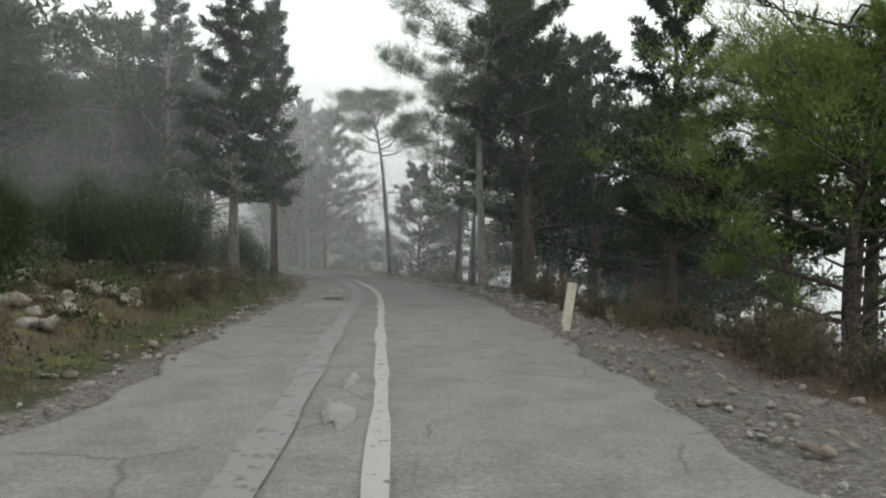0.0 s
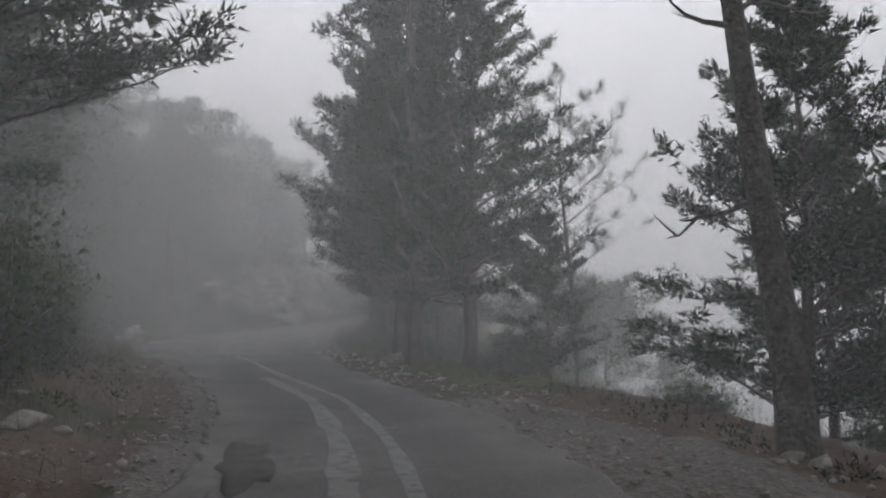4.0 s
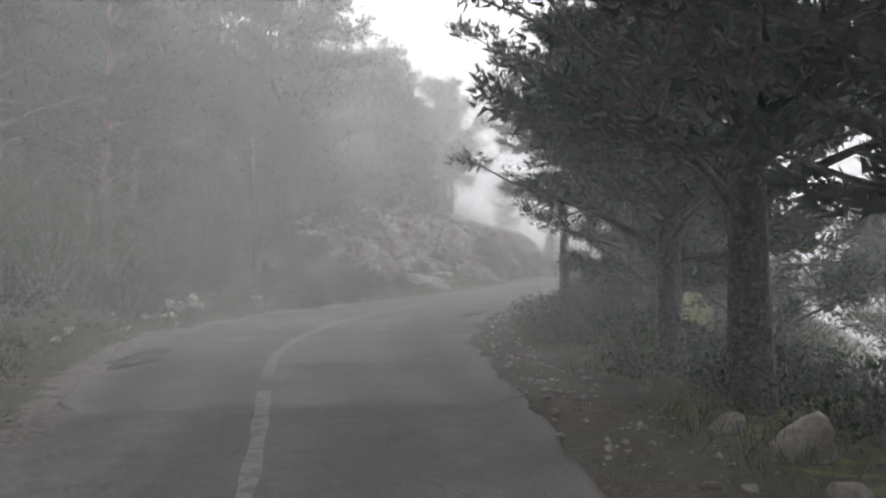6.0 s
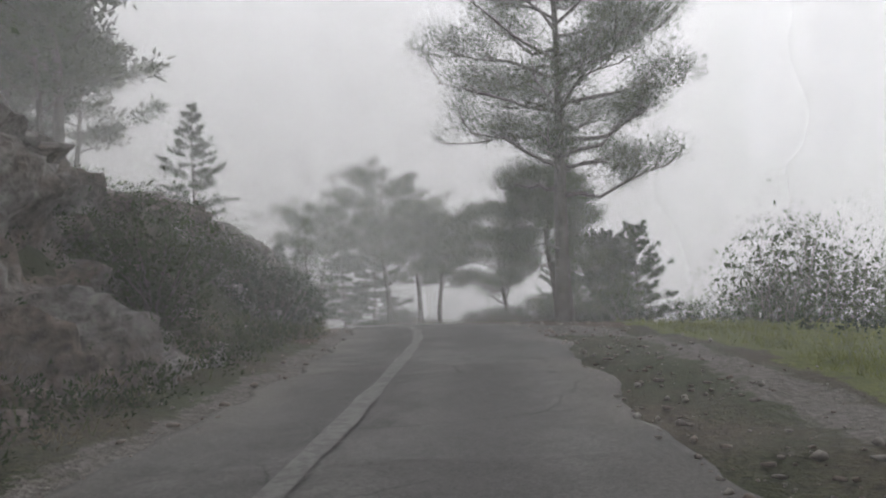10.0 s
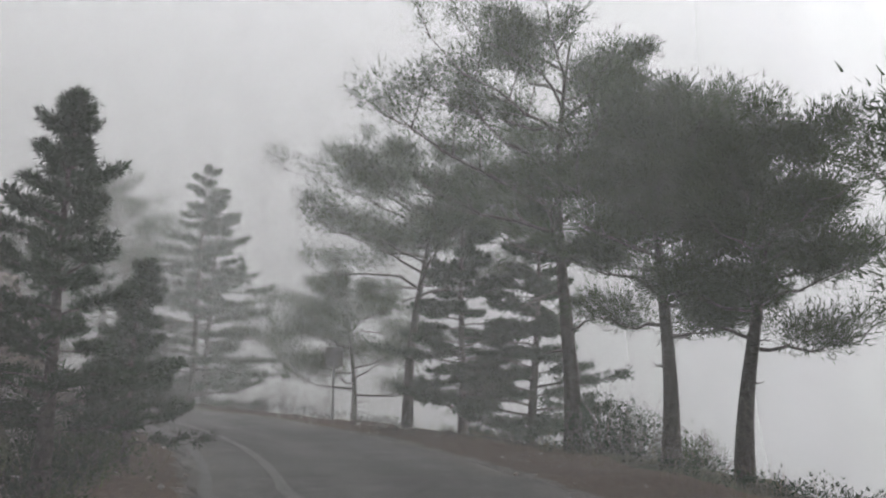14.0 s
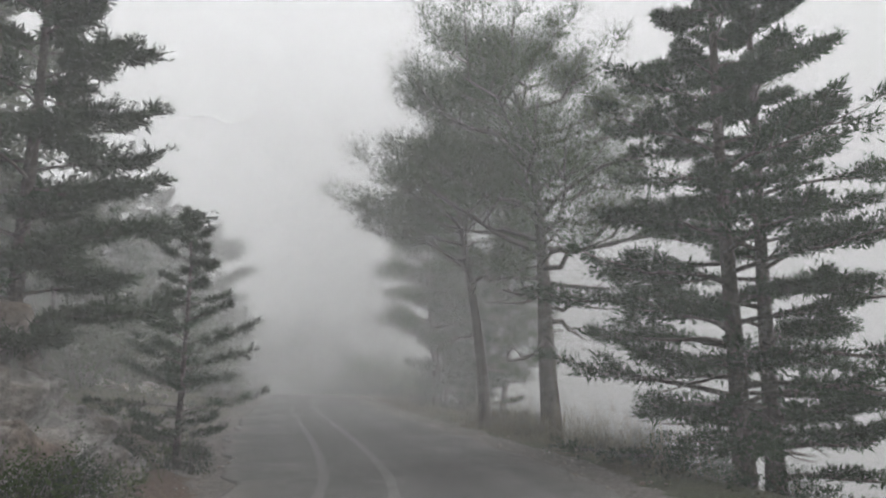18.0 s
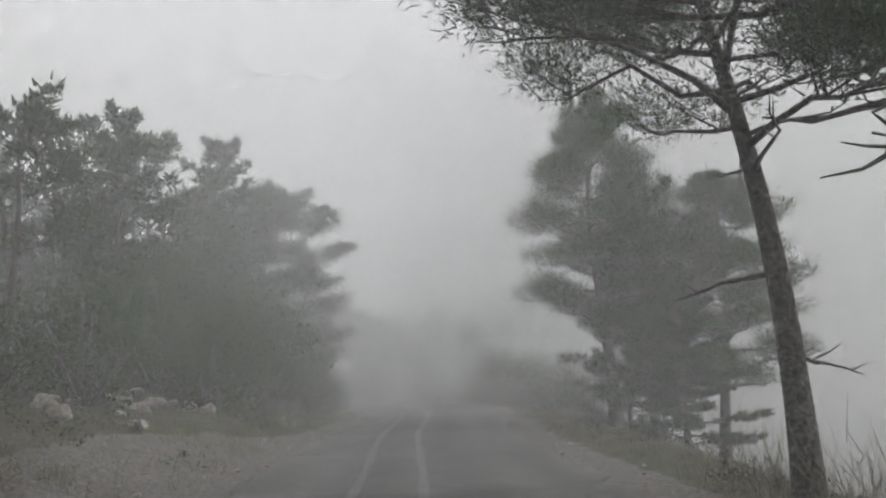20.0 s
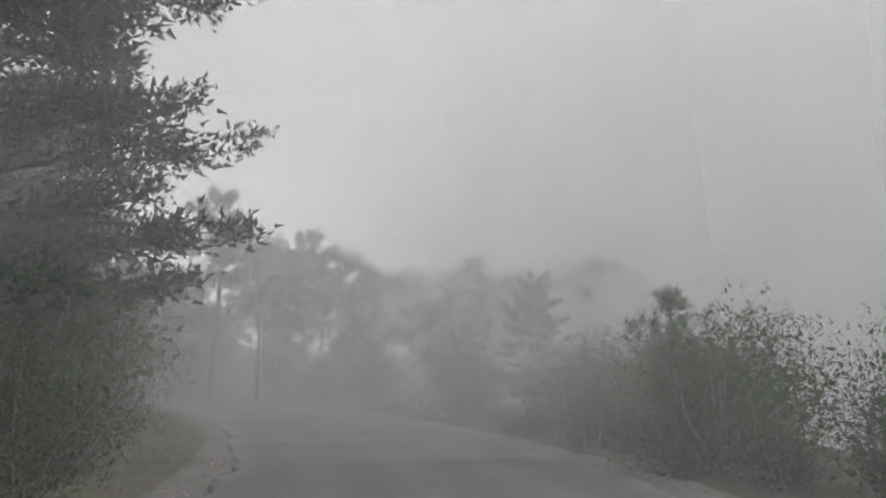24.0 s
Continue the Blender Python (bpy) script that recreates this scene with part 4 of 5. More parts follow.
# third stretch
Q_ = stand(young(30, 4.2, 0.06, 1.25, "young dark conifer on top of the rock face"), 99.5, -5.6)
I = stand(cypress(14, 8.2, 0.16, 1.9, "leafy evergreen with a straight trunk and layered boughs", base=0.33, profile="round", upward=0.25, boughs=44, forks=9, twig=0.24, density=14, blade=(0.085, 0.04), core=40, heart=(0.13, 0.05), puff=0.2), 71.2, 3.3)
again(H, 70.4, 5.8, 30, 0.85)
again(H, 68.8, 5.4, 75, 0.7)
again(FC[0], 73.5, 7.5, 30, 0.65)
J = stand(cypress(15, 9.5, 0.2, 2.8, "dark spreading conifer beside the bend", base=0.2), 68.2, 6.2)
again(J, 62.5, 5.2, 80, 0.85)
again(H, 60.0, 6.6, 180, 1.0)
K = stand(pine(16, 9.5, 0.18, 3.2, "tall pine on the uphill slope in fog", base=0.35, profile="round"), 71.5, -7.6)
for s, u, src, z in ((73.8, -8.2, FP[1], 1.0), (68.0, -9.5, FP[2], 0.95), (63.5, -9.0, FC[1], 1.0), (58.5, -8.0, FC[0], 0.95), (53.5, -7.5, FP[2], 0.9), (66.0, -13, FP[2], 1.0), (72.0, -14, FC[1], 1.1), (60, -14, FP[1], 1.1),
                     (60.5, -10.5, FC[0], 1.1), (64, -10.5, FC[1], 1.05), (67.5, -11.5, FC[0], 1.1), (62, -12.5, FC[1], 1.2), (66.5, -8.8, FC[1], 0.9), (49.0, -8.5, FC[1], 1.0), (47.0, -6.3, FP[0], 0.85)):
    again(src, s, u, s * 53 % 360, z)
# fourth stretch: the pines over the valley
stand(pine(17, 10.2, 0.21, 2.55, "tall spreading pine standing over the verge", base=0.3, sway=0.12, boughs=40, profile="round", puff=0.68, **FINE), 92.2, 3.7)
L = stand(pine(18, 4.5, 0.13, 1.5, PINE_L, base=0.3, dead=4, boughs=22, **FINE), 94.6, 4.5)
M = stand(pine(19, 5.0, 0.11, 2.2, "broad low pine on the edge of the drop", base=0.13, dead=1, profile="round", **FINE), 102.3, 6.1)
N = stand(pine(20, 5.9, 0.14, 1.5, "pine with a slanting trunk on the edge of the drop", base=0.32, dead=3, lean=(0.06, 0.05)), 108.0, 5.6)
stand(pine(21, 5.1, 0.13, 1.35, "pine with bare lower limbs on the edge of the drop", base=0.34, dead=3), 107.0, 5.9)
stand(pine(22, 7.7, 0.17, 3.3, "large umbrella-shaped pine with a straight trunk", base=0.42, dead=4), 110.1, 5.5)
stand(pine(23, 6.7, 0.13, 3.2, "pine with a dark trunk and reaching boughs", base=0.45), 114.2, 4.5)
O = stand(layered(24, 5.8, 0.11, 2.3, "dark conifer with flat layered sprays", base=0.06, dead=2), 113.3, 5.3)
again(O, 112.6, 6.6, 130, 1.05)
for s, u, z in ((95.6, 6.6, 0.45), (97.4, 7.2, 0.5), (93.6, 6.4, 0.4), (99.6, 7.0, 0.42)):
    again(H, s, u, s * 67 % 360, z)
P = stand(pine(25, 5.7, 0.12, 2.9, "low pine with a flat spreading crown", base=0.3, boughs=24, upward=0.2), 119.7, 7.1)
stand(layered(26, 9.2, 0.15, 3.1, "tall slim conifer with open layered boughs", base=0.07, boughs=58, puff=0.2), 126.0, 4.9)
stand(layered(27, 8.9, 0.15, 3.3, "tall slim conifer with open layered boughs", base=0.06, boughs=58, puff=0.2), 126.5, 5.7)
stand(pine(28, 8.5, 0.22, 3.7, "big leaning pine with broken stub branches", base=0.42, lean=(-0.07, -0.12), dead=14, boughs=36, puff=0.6), 131.5, 4.1)
stand(pine(29, 7.0, 0.14, 2.4, "twisted pine with a forked bare trunk", base=0.46, sway=0.5, lean=(-0.03, -0.05), dead=10, puff=0.55), 133.2, 3.1)
# uphill side of the fourth stretch
stand(sapling(31, 3.1, 0.04, 0.85, "young pine with upright needle candles"), 95.4, -2.5)
stand(young(32, 3.1, 0.06, 0.85, "young dark conifer with layered branches"), 104.6, -2.4, dz=0.25)
S_ = stand(young(33, 2.4, 0.045, 0.75, YOUNG_L, boughs=40), 108.0, -2.1)
again(S_, 112.6, -2.0, 130, 1.08)
R = stand(layered(34, 6.6, 0.1, 1.9, "tall dark conifer with long layered branches", base=0.08, boughs=56, dead=2), 124.8, -4.1)
again(R, 82.5, -7.4, 60, 0.95)
again(Q_, 126.0, -2.55, 200, 0.8)
for s, u, src, z in ((97, -9, FP[1], 0.9), (104, -10, FC[0], 0.9), (111, -9, FP[0], 0.8), (118, -11, FC[0], 0.8), (90, -12, FP[2], 0.9), (130, -8.5, FC[0], 0.85)):
    again(src, s, u, s * 29 % 360, z)
# last stretch
T = stand(pine(35, 8.8, 0.17, 1.75, "dense dark pine at the edge of the road", base=0.24, boughs=44, dead=0, upward=0.15, profile="round", **FINE), 145.0, 4.75)
again(H, 145.3, 5.8, 140, 0.85)
again(H, 144.7, 5.0, 20, 0.5)
again(O, 144.2, 6.2, 70, 0.8)
again(T, 145.0, 7.4, 200, 0.9)
V = stand(tree("plume", 36, 8.0, 0.16, base=0.1, spread=2.9, profile="round", boughs=60, forks=9, twig=0.26, density=16, blade=(0.085, 0.045), core=100, heart=(0.13, 0.07), puff=0.5, leaf=SCALE_LEAF, name="broadleaf_tree",
               label="leafy evergreen tree leaning over the road's edge"), 157.0, -4.9)
for s, u, src, z in ((138, -8.4, FC[1], 0.52), (142, -8.5, FP[2], 0.6), (146, -8.0, FC[1], 0.66), (150, -8.5, FP[1], 0.75), (153.5, -6.5, FC[1], 0.8), (160, -7.5, FC[0], 0.8), (165, -6.5, FP[1], 0.7), (171, -6, FC[0], 0.6),
                     (180, 8, FC[0], 0.6), (176, -9, FP[2], 0.8), (184, -3.5, FC[0], 0.65), (135, -9.5, FP[1], 0.9)):
    again(src, s, u, s * 41 % 360, z)
for s, u, src, z in ((186, 6, FC[1], 0.55), (190, 1, FP[2], 0.55), (174, 12, H, 0.7), (168, -12, FP[1], 0.9)):
    again(src, s, u, s * 37 % 360, z)

again(R, 176.0, 4.8, 80, 0.7)
stand(sapling(38, 2.5, 0.035, 0.75, "young pine with upright needle candles among bushes"), 157.3, 4.2)
# the woods behind, on both slopes
rng = np.random.default_rng(5)
for count, s0, s1, u0, u1, lo in ((54, 44, 78, -22, -8.5, 0.75), (9, 20, 42, -22, -12, 0.75), (20, 86, 134, -20, -8.5, 0.6), (18, 137, 176, -18, -9, 0.45), (9, 16, 32, 10, 20, 0.85), (5, 34, 46, 11, 20, 0.8), (6, 60, 80, 10, 20, 0.6), (20, 180, 203, -3, 9, 0.55), (14, 176, 200, 8, 19, 0.38), (10, 172, 204, -14, -5, 0.6)):
    for _ in range(count):
        s, u = rng.uniform(s0, s1), rng.uniform(u0, u1)
        again((FC + FP)[rng.integers(0, 5)], s, u, rng.uniform(0, 360), rng.uniform(lo, lo + 0.3), rng.uniform(0.9, 1.1))

# ---- bushes ----
BU = stand(bush(50, 2.2, 2.6, "dense dark green evergreen bush", tufts=1500), 157.3, 4.9)
BV = stand(bush(51, 1.2, 1.6, "low rounded roadside bush", tufts=400), 156.0, 6.2)
BW = stand(bush(52, 2.4, 2.2, "tall green shrub on the bank", leaf=SHRUB), 41.2, -3.7)
for k, (s, u, src, z) in enumerate(((158.5, 6.4, BU, 1.1), (155.8, 6.6, BU, 1.0), (154.0, 6.4, BV, 0.8), (160.5, 6.0, BU, 1.15), (162, 8.0, BU, 1.0), (164, 5.6, BV, 1.2), (166, 7.6, BU, 1.1), (168.5, 10, BU, 1.3), (169, 5.5, BU, 0.9), (171.5, 7.5, BU, 1.2), (173, 4.6, BV, 1.4), (174.5, 9, BU, 1.4), (176, 6, BU, 1.2), (179, 4.5, BU, 1.2), (180, 8, BU, 1.5), (183, 5, BU, 1.4), (186, 3.8, BU, 1.3), (187, 8, BU, 1.6), (190, 4, BU, 1.5), (193, 6, BU, 1.6), (146.5, -4.6, BU, 1.5), (149, -4.2, BU, 1.3), (152, -3.8, BW, 1.1), (143.5, -4.8, BU, 1.1), (147.6, -3.3, BV, 1.1), (150.2, -3.0, BV, 1.1), (152.4, -2.9, BV, 1.0), (154.6, -3.0, BU, 0.7), (156.4, -3.0, BV, 1.0), (157.6, -4.0, BU, 1.2), (159.5, -4.8, BW, 1.3), (161.5, -3.8, BU, 1.0), (145, -6.4, BU, 1.7), (140.5, -6.2, BU, 1.3), (137, -6.4, BV, 1.6),
                                    (8, -7, BW, 1.2), (10.5, -6, BU, 0.8), (16.5, -5.2, BV, 1.0), (19, -6, BU, 0.9), (25.5, -3.9, BV, 1.0), (28, -4.4, BU, 0.8), (33.5, -3.8, BV, 1.0), (37, -4.5, BU, 0.8),
                                    (46, -4.4, BV, 1.2), (50, -5, BU, 0.9), (55, -5.5, BU, 1.0), (59.5, -7.3, BV, 1.3), (48, -6.8, BU, 1.2), (52, -6.5, BW, 1.1), (57, -6.8, BU, 1.3), (61, -8, BU, 1.3), (63.5, -7.4, BW, 1.1), (66, -8.4, BU, 1.3), (69, -8.2, BW, 1.3), (72, -7.2, BU, 1.1), (75, -6.6, BU, 1.1), (78, -6.2, BW, 1.1), (81, -5.6, BU, 1.1), (70.5, -10.5, BU, 1.5), (64.5, -11, BU, 1.5), (76, -9.5, BU, 1.4), (58, -10, BW, 1.5), (54, -9.5, BU, 1.4), (83.5, -3.5, BU, 0.8), (88.5, -3.8, BU, 0.6),
                                    (90.5, 8.6, BU, 1.5), (88.5, 10, BW, 1.4), (80.5, 7.6, BU, 0.8), (92, 7.0, BV, 1.0), (93.5, 9.5, BU, 1.3), (87, 8.4, BV, 1.3), (72.8, 4.6, BV, 1.0), (75, 5.3, BV, 0.7), (96, 5.3, BV, 0.9), (93.2, 5.7, BU, 0.7), (97.2, 6.2, BU, 0.8), (99.2, 6.0, BV, 1.0), (102, 5.6, BV, 0.7), (109, 7.0, BV, 0.8),
                                    (56.5, 3.6, BV, 0.8), (64.5, 4.2, BV, 1.0), (67, 4.3, BV, 1.2), (96.8, -2.9, BV, 0.6), (106.4, -2.4, BV, 0.5), (118.5, -2.4, BV, 0.5), (122, -2.7, BV, 0.6), (150, 4.8, BV, 0.8), (152.5, 5.4, BV, 0.7))):
    again(src, s, u, k * 67 % 360, z)
BD = stand(bush(53, 0.75, 1.1, "low dark evergreen heath bush", leaf=SCALE_LEAF, tufts=420, blade=(0.036, 0.015), heart=(0.07, 0.035), name="heath_bush"), 102.6, -2.9)
BX = stand(bush(54, 0.8, 1.0, "low brown dry shrub on the verge", leaf=DRY, tufts=240, blade=(0.07, 0.018), name="dry_shrub", category="shrub"), 8.2, 4.4)
rng = np.random.default_rng(9)
for src, count, s0, s1, u0, u1, lo, hi in ((BD, 40, 95, 130, -3.4, -2.3, 0.4, 0.8), (BD, 18, 92, 104, 4.9, 6.4, 0.6, 1.1), (BD, 10, 117, 134, 3.9, 4.8, 0.5, 0.9), (BD, 16, 150, 164, 4.2, 6.0, 0.7, 1.3), (BX, 30, 3, 20, 3.9, 6.6, 0.6, 1.1), (BX, 16, 4, 24, -5.5, -3.2, 0.5, 0.9),
                                           (BU, 8, 10, 26, 7.4, 10, 0.4, 0.7), (BW, 20, 9, 40, -11, -5.2, 0.6, 1.2), (BU, 12, 9, 34, -9, -4.6, 0.5, 0.9), (BD, 16, 32, 48, -5.5, -3.2, 0.7, 1.4), (BD, 12, 46, 60, 3.6, 6.0, 0.6, 1.2), (BD, 14, 60, 74, 3.0, 5.5, 0.7, 1.3), (BU, 10, 36, 46, 6.5, 9, 0.4, 0.7), (BU, 22, 54, 80, -16, -8, 1.1, 1.9), (BW, 18, 54, 80, -18, -8, 1.2, 2.0), (BU, 12, 50, 68, 6.0, 10, 0.6, 1.1), (BD, 16, 88, 97, -3.8, -2.5, 1.0, 1.8), (BD, 40, 56, 70, -9.2, -6.4, 0.9, 1.8), (BD, 26, 70, 80, -6.6, -3.6, 0.8, 1.4), (BD, 12, 92, 110, 5.2, 7.5, 0.9, 1.5)):
    for _ in range(count):
        again(src, rng.uniform(s0, s1), rng.uniform(u0, u1), rng.uniform(0, 360), rng.uniform(lo, hi))
BS = stand(bare_shrub(60, 1.5, 1.6, "leafless grey roadside shrub"), 119.0, 4.2)
for k, (s, u, z) in enumerate(((120.2, 4.3, 0.9), (121.4, 4.0, 0.8), (117.8, 4.6, 1.0), (109.2, 6.2, 1.1), (108.4, 6.8, 0.9), (130.4, 3.5, 0.7), (132.4, 3.4, 0.6), (88, 6.5, 1.6), (134, 3.2, 0.6), (7, 4.6, 0.9), (9, 4.8, 0.8), (5.5, 5.2, 0.9), (12.5, 4.9, 0.7))):
    again(BS, s, u, k * 77 % 360, z)


# ---- sign and marker post ----
def box(sx, sy, sz, bevel=0.006):
    bm = bmesh.new()
    bmesh.ops.create_cube(bm, size=1)
    bmesh.ops.scale(bm, vec=(sx, sy, sz), verts=bm.verts)
    bmesh.ops.bevel(bm, geom=bm.edges[:], offset=bevel, segments=2, affect="EDGES")
    return bm


def solid(name, bm, mat, parent, m=None, label=""):
    if m is not None:
        bmesh.ops.transform(bm, matrix=m, verts=bm.verts)
    me = bpy.data.meshes.new(name)
    bm.to_mesh(me)
    bm.free()
    me.materials.append(mat)
    return part(name, me, parent, label)


METAL = earthy("dull_sign_metal", [(0.3, (0.09, 0.09, 0.09)), (0.7, (0.14, 0.14, 0.14))], [(0.3, (0.07, 0.065, 0.06)), (0.7, (0.11, 0.1, 0.09))], 12, 3, 0.002, 0.5)
CREAM = earthy("dirty_cream_paint", [(0.3, (0.36, 0.34, 0.27)), (0.7, (0.48, 0.455, 0.37))], [(0.3, (0.3, 0.27, 0.22)), (0.7, (0.46, 0.43, 0.37))], 14, 3, 0.003, 0.7)


def make_sign():
    root = tagged(new("road_sign"), "small square metal sign seen from behind on a thin post", "sign")
    solid("post", box(0.05, 0.05, 2.0, 0.01), METAL, root, pose(0, 0, 0.82))
    solid("plate", box(0.44, 0.012, 0.5, 0.004), METAL, root, pose(0, -0.035, 1.58))
    for z in (1.45, 1.7):
        solid("bracket", box(0.3, 0.02, 0.03, 0.004), METAL, root, pose(0, -0.022, z))
    x, y, z = place(116.3, 3.85, 0.0)
    root.matrix_basis = pose(x, y, z, 0, -1.5, 36)


make_sign()


def make_post():
    root = tagged(new("marker_post"), "short leaning cream roadside marker post", "marker post")
    solid("post", box(0.13, 0.09, 0.9, 0.012), CREAM, root, pose(0, 0, 0.22))
    solid("cap", box(0.14, 0.1, 0.05, 0.012), CREAM, root, pose(0, 0, 0.68))
    x, y, z = place(10.9, 2.75, 0.0)
    root.matrix_basis = pose(x, y, z, 0, 9, 5)


make_post()


# ---- undergrowth, grass, stones ----
def scatter(rng, spans):
    """Random (s, u) places in spans (count, s0, s1, side, near, far): near and far are metres off the road's edge, side -1 is uphill."""
    out = []
    for count, s0, s1, side, near, far in spans:
        s = rng.uniform(s0, s1, count)
        d = near + (far - near) * rng.uniform(0, 1, count) ** 1.2
        out.append(np.stack([s, np.where(side < 0, left_edge(s) - d, right_edge(s) + d)], 1))
    q = np.concatenate(out)
    x, y, z = at(q[:, 0], q[:, 1])
    return np.stack([x, y, z + rise(q[:, 0], q[:, 1])], 1)


def grass(name, spans, mat, length, width, count, label, seed, clump=0.07):
    rng = np.random.default_rng(seed)
    c = scatter(rng, spans)
    c = np.repeat(c, count, 0) + rng.normal(size=(len(c) * count, 3)) * np.array([clump, clump, 0.0]) - np.array([0, 0, 0.03])
    d = np.tile([[0, 0, 1.0]], (len(c), 1)) + rng.normal(size=c.shape) * 0.25
    me = mesh_of(name, *needles(c, d, 3, length, width, 0.3, rng), mat)
    return tagged(new(name, me), label, "grass", kind="stuff")


grass("grass", ((260, -2, 30, -1, 0.5, 3.5), (120, 30, 60, -1, 0.9, 3.5), (260, 58, 92, -1, 0.5, 1.8), (160, 92, 130, -1, 0.8, 1.7), (260, 128, 165, -1, 0.6, 3.5), (500, 46, 72, 1, 0.9, 3.5)), GRASS, 0.2, 0.009, 7, "low green verge grass", 201)
grass("grass", ((520, 74, 90, 1, 2.3, 6.0),), YELLOW_GRASS, 0.1, 0.012, 8, "short yellow-green turf beside the gravel", 202, 0.1)
grass("dry_grass", ((420, -2, 32, -1, 0.3, 3.0), (420, 0, 32, 1, 1.3, 4.5), (140, 32, 60, -1, 0.6, 3.0), (120, 34, 48, 1, 1.8, 4.0), (150, 96, 116, 1, 1.6, 4.0), (260, 124, 150, 1, 0.7, 2.2), (100, 92, 130, -1, 0.4, 1.6), (160, 132, 165, -1, 0.5, 2.5)), DRY, 0.22, 0.007, 6, "dry straw-coloured grass on the verge", 203)
grass("tall_grass", ((110, 126, 135, 1, 0.9, 2.0),), DRY, 0.55, 0.008, 9, "tall dry grass at the edge of the drop", 204)


def undergrowth(name, spans, mat, size, label, seed, blade=(0.06, 0.03), each=46):
    """Low heath: many small domes of leaves."""
    rng = np.random.default_rng(seed)
    c = scatter(rng, spans)
    r = size * rng.uniform(0.6, 1.5, len(c))
    e = rng.normal(size=(len(c), each, 3))
    e /= np.linalg.norm(e, axis=2)[..., None]
    e[..., 2] = np.abs(e[..., 2])
    k = rng.uniform(0.5, 1.05, (len(c), each, 1))
    p = (c[:, None] + e * k * r[:, None, None] * np.array([1.2, 1.2, 0.85]) - np.array([0, 0, 0.04])).reshape(-1, 3)
    me = mesh_of(name, *leaves(p, e.reshape(-1, 3) + np.array([0, 0, 0.3]), 2, *blade, 0.6, rng), mat)
    return tagged(new(name, me), label, "undergrowth", kind="stuff")


undergrowth("undergrowth", ((150, -4, 32, -1, 1.0, 6), (110, 30, 62, -1, 1.2, 6), (320, 54, 76, -1, 0.8, 4.5), (110, 74, 92, -1, 0.7, 1.7), (150, 72, 90, -1, 1.6, 5.5), (80, 92, 128, -1, 1.8, 5.0), (70, 92, 130, -1, 0.8, 1.6), (140, 130, 170, -1, 1.0, 6)), SHRUB, 0.32, "low green heath and brambles on the bank", 211)
undergrowth("undergrowth", ((120, 0, 36, 1, 2.0, 6), (90, 36, 62, 1, 1.8, 6), (60, 60, 74, 1, 1.6, 4), (40, 80, 92, 1, 4.0, 6), (70, 92, 112, 1, 2.6, 4.2), (60, 112, 136, 1, 1.2, 2.6), (90, 140, 166, 1, 1.3, 5)), SCALE_LEAF, 0.26, "low dark heath along the edge", 212)
undergrowth("dry_undergrowth", ((120, -2, 34, -1, 0.9, 4.5), (90, 0, 24, 1, 2.0, 5), (60, 34, 60, -1, 1.2, 5), (50, 66, 92, -1, 0.6, 1.8), (50, 130, 160, -1, 1.0, 4)), DRY, 0.24, "brown dry heath on the bank", 213, (0.07, 0.014), 60)


def pebble_shape(seed, lumps=1):
    """A stone: a cut and dented ball."""
    rng = np.random.default_rng(seed)
    bm = bmesh.new()
    bmesh.ops.create_icosphere(bm, subdivisions=lumps, radius=1)
    v = np.array([q.co[:] for q in bm.verts])
    f = np.array([[q.index for q in p.verts] for p in bm.faces])
    bm.free()
    for _ in range(11):
        n = rng.normal(size=3)
        n /= np.linalg.norm(n)
        far = v @ n - rng.uniform(0.35, 0.65)
        v = v - np.outer(np.clip(far, 0, None), n)
    return v * rng.uniform(0.75, 1.15, 3) * np.array([1.15, 0.95, 0.7]) + rng.normal(size=v.shape) * 0.03, f


def gravel(name, spans, lo, hi, label, seed):
    rng = np.random.default_rng(seed)
    c = scatter(rng, spans)
    shapes = [pebble_shape(300 + k, 1) for k in range(5)]
    vs, fs, base = [], [], 0
    for i, p in enumerate(c):
        v, f = shapes[i % 5]
        w = rng.uniform(0, 6.3)
        r = lo + (hi - lo) * rng.uniform(0, 1) ** 3
        v = r * v @ np.array([[math.cos(w), math.sin(w), 0], [-math.sin(w), math.cos(w), 0], [0, 0, 0.8]]) + p + np.array([0, 0, 0.2 * r])
        vs.append(v), fs.append(f + base)
        base += len(v)
    return tagged(new(name, mesh_of(name, np.concatenate(vs), np.concatenate(fs), STONE)), label, "gravel", kind="stuff")


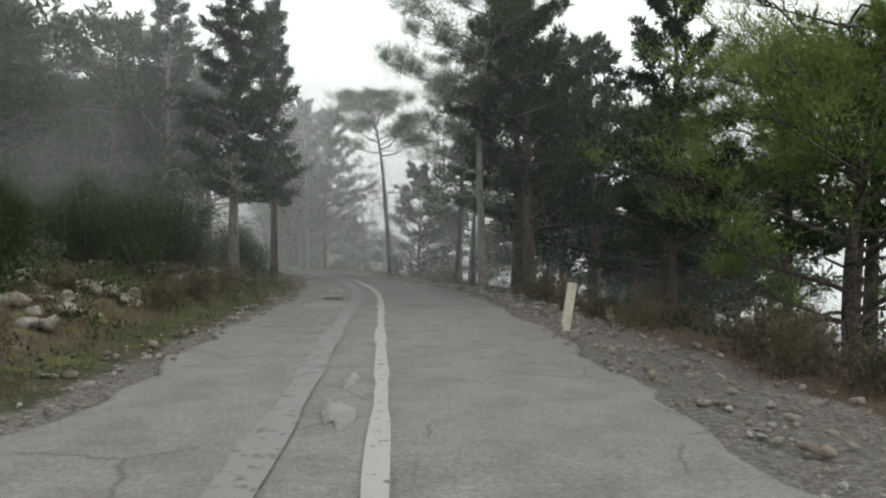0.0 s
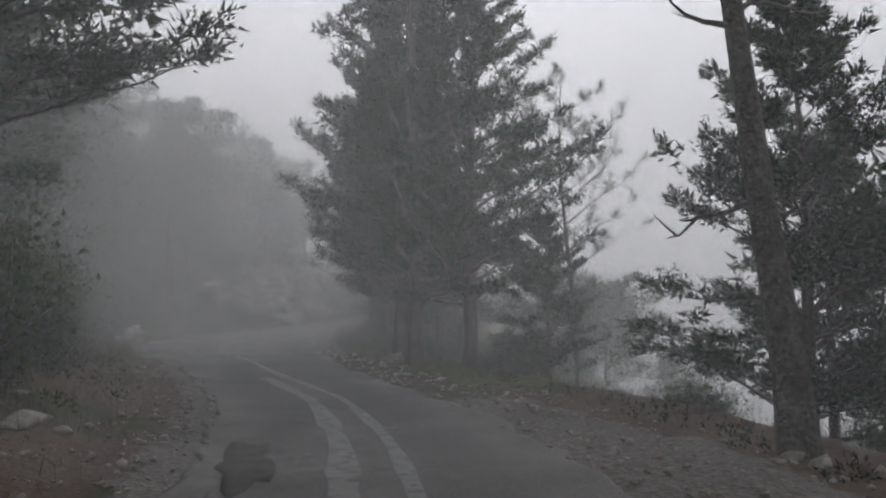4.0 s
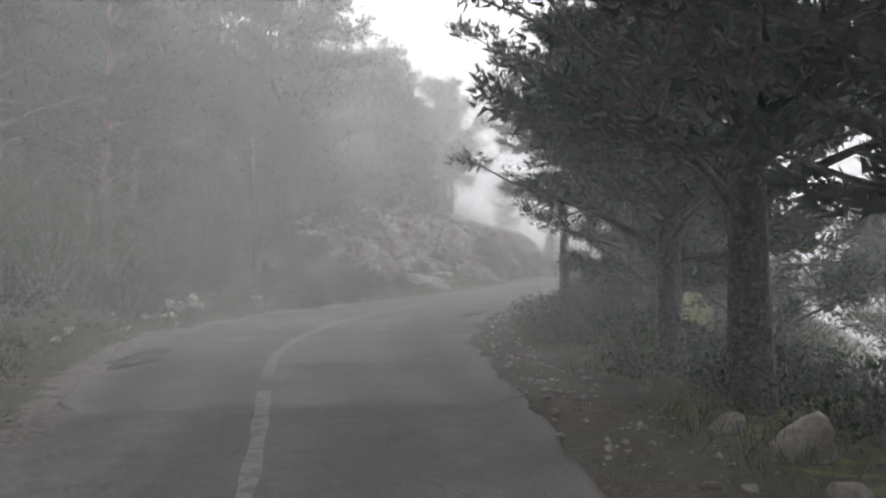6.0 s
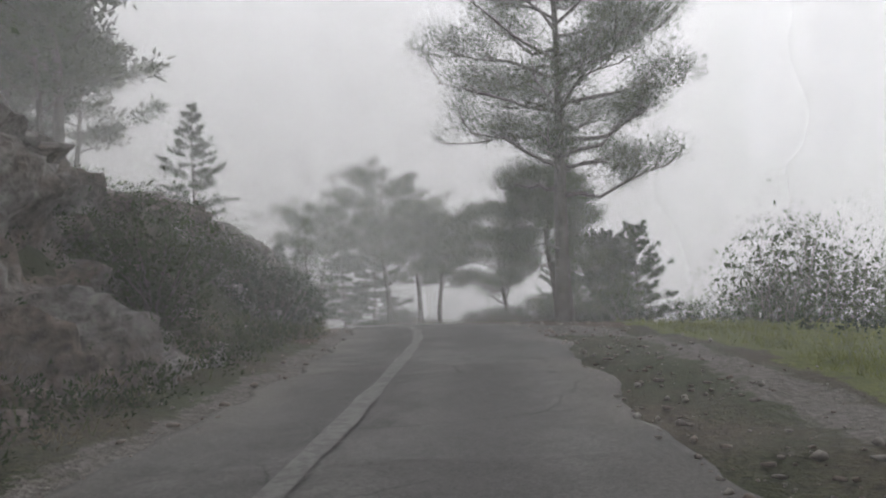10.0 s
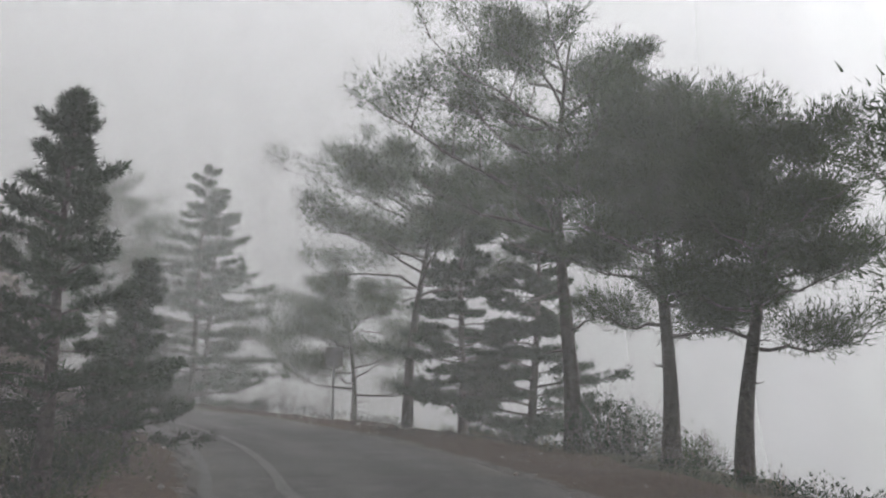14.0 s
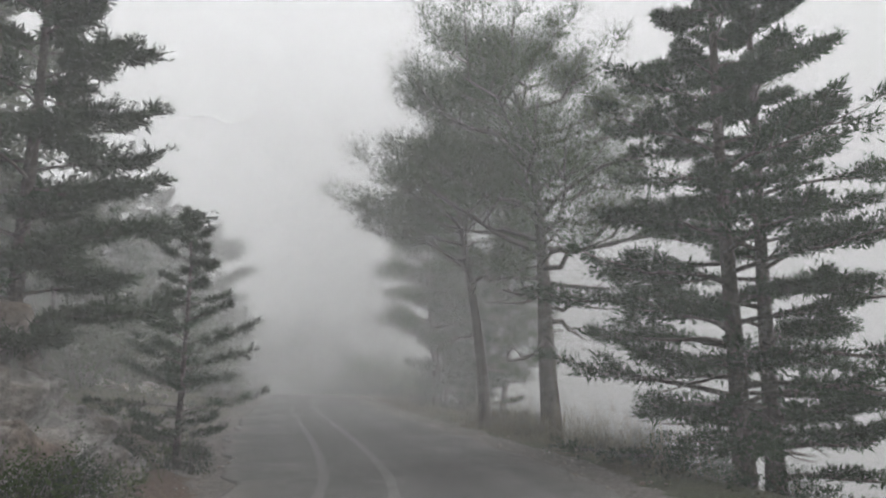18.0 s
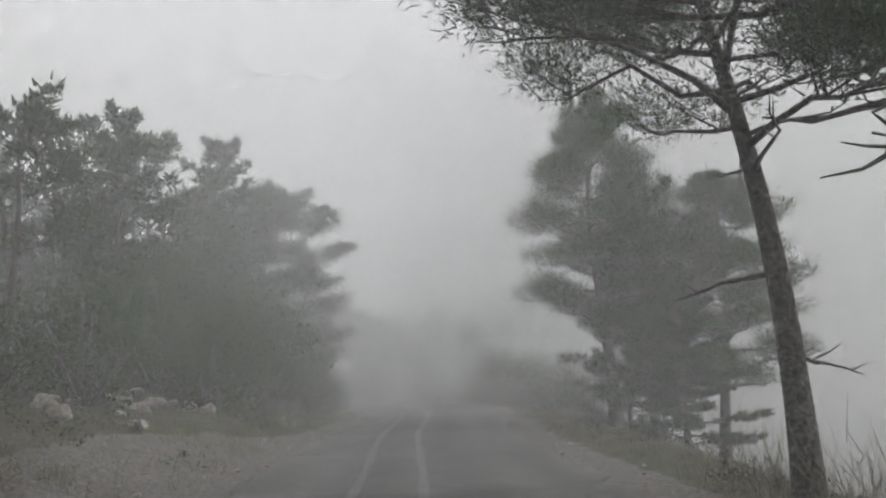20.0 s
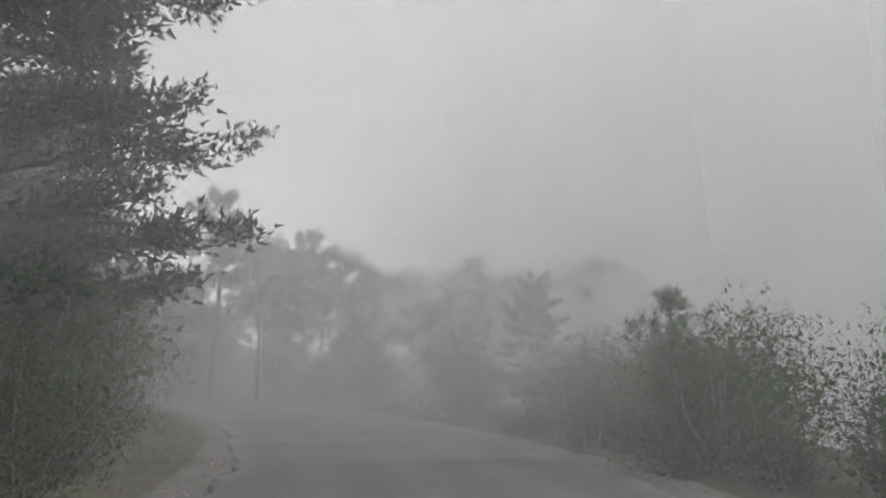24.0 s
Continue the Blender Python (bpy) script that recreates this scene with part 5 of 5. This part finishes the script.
gravel("gravel", ((1500, 1, 30, 1, -0.1, 1.7), (500, -1, 34, -1, -0.1, 0.6), (700, 33, 48, 1, -0.1, 2.0), (500, 32, 52, -1, -0.1, 1.0), (350, 46, 70, 1, -0.1, 1.2), (450, 64, 92, 1, -0.15, 2.2), (700, 66, 88, 1, -0.1, 1.4), (260, 60, 92, -1, -0.1, 0.6),
                  (200, 92, 122, 1, -0.1, 2.4), (160, 92, 130, -1, -0.1, 0.8), (260, 124, 160, 1, -0.1, 0.9), (300, 126, 160, -1, -0.1, 1.2)), 0.012, 0.075, "loose pale limestone gravel", 221)
gravel("rubble", ((650, 3, 30, 1, 0.2, 1.7), (160, 6, 30, -1, 0.1, 0.7), (160, 30, 46, -1, 0.2, 1.2), (140, 34, 46, 1, 0.4, 1.9), (200, 46, 74, 1, 0.1, 1.0)), 0.03, 0.13, "broken pale limestone rubble on the verge", 222)

ROCKS = []
for k in range(4):
    ROCKS.append(tagged(new("rock", mesh_of("rock", *pebble_shape(320 + k, 2), STONE)), "rough pale limestone rock lying on the verge", "rock", "roadside rocks"))
rng = np.random.default_rng(77)
spots = [(52.8, 3.3, 0.34), (39.9, 4.3, 0.22), (38.6, 4.6, 0.15), (53.6, 3.2, 0.2), (36.5, -3.6, 0.35), (38.8, -3.0, 0.3), (40.4, -3.3, 0.26), (35.2, -3.3, 0.22), (66.5, -6.6, 0.4), (67.6, -6.9, 0.35), (108.5, -2.4, 0.25), (102.0, -2.3, 0.2)]
for count, s0, s1, side, near, far, lo, hi in ((70, 8.5, 13, -1, 1.5, 3.6, 0.07, 0.2), (90, 16.5, 24, -1, 1.6, 4.2, 0.07, 0.2), (12, 2, 8, -1, 0.6, 2.0, 0.08, 0.2), (16, 34, 42, -1, 1.0, 3.2, 0.1, 0.3), (18, 8, 26, 1, 0.8, 1.8, 0.06, 0.16), (14, 60, 76, -1, 0.5, 2.0, 0.1, 0.3),
                                               (10, 36, 46, 1, 1.6, 3.0, 0.06, 0.16), (24, 138, 144, -1, 2.2, 4.4, 0.1, 0.34), (10, 46, 54, 1, 0.7, 1.8, 0.06, 0.16), (10, 76, 90, -1, 0.9, 1.5, 0.08, 0.2), (8, 144, 156, -1, 0.6, 2.0, 0.08, 0.2)):
    for _ in range(count):
        s, d = rng.uniform(s0, s1), rng.uniform(near, far)
        spots.append((s, left_edge(s) - d if side < 0 else right_edge(s) + d, rng.uniform(lo, hi)))
for i, (s, u, r) in enumerate(spots):
    o = ROCKS[i] if i < 4 else copy_thing(ROCKS[i % 4], Matrix.Identity(4))
    x, y, z = place(s, u, 0.0)
    o.matrix_basis = pose(x, y, z + 0.25 * r, rng.uniform(-20, 20), rng.uniform(-20, 20), rng.uniform(0, 360)) @ Matrix.Diagonal((r, r, r, 1))
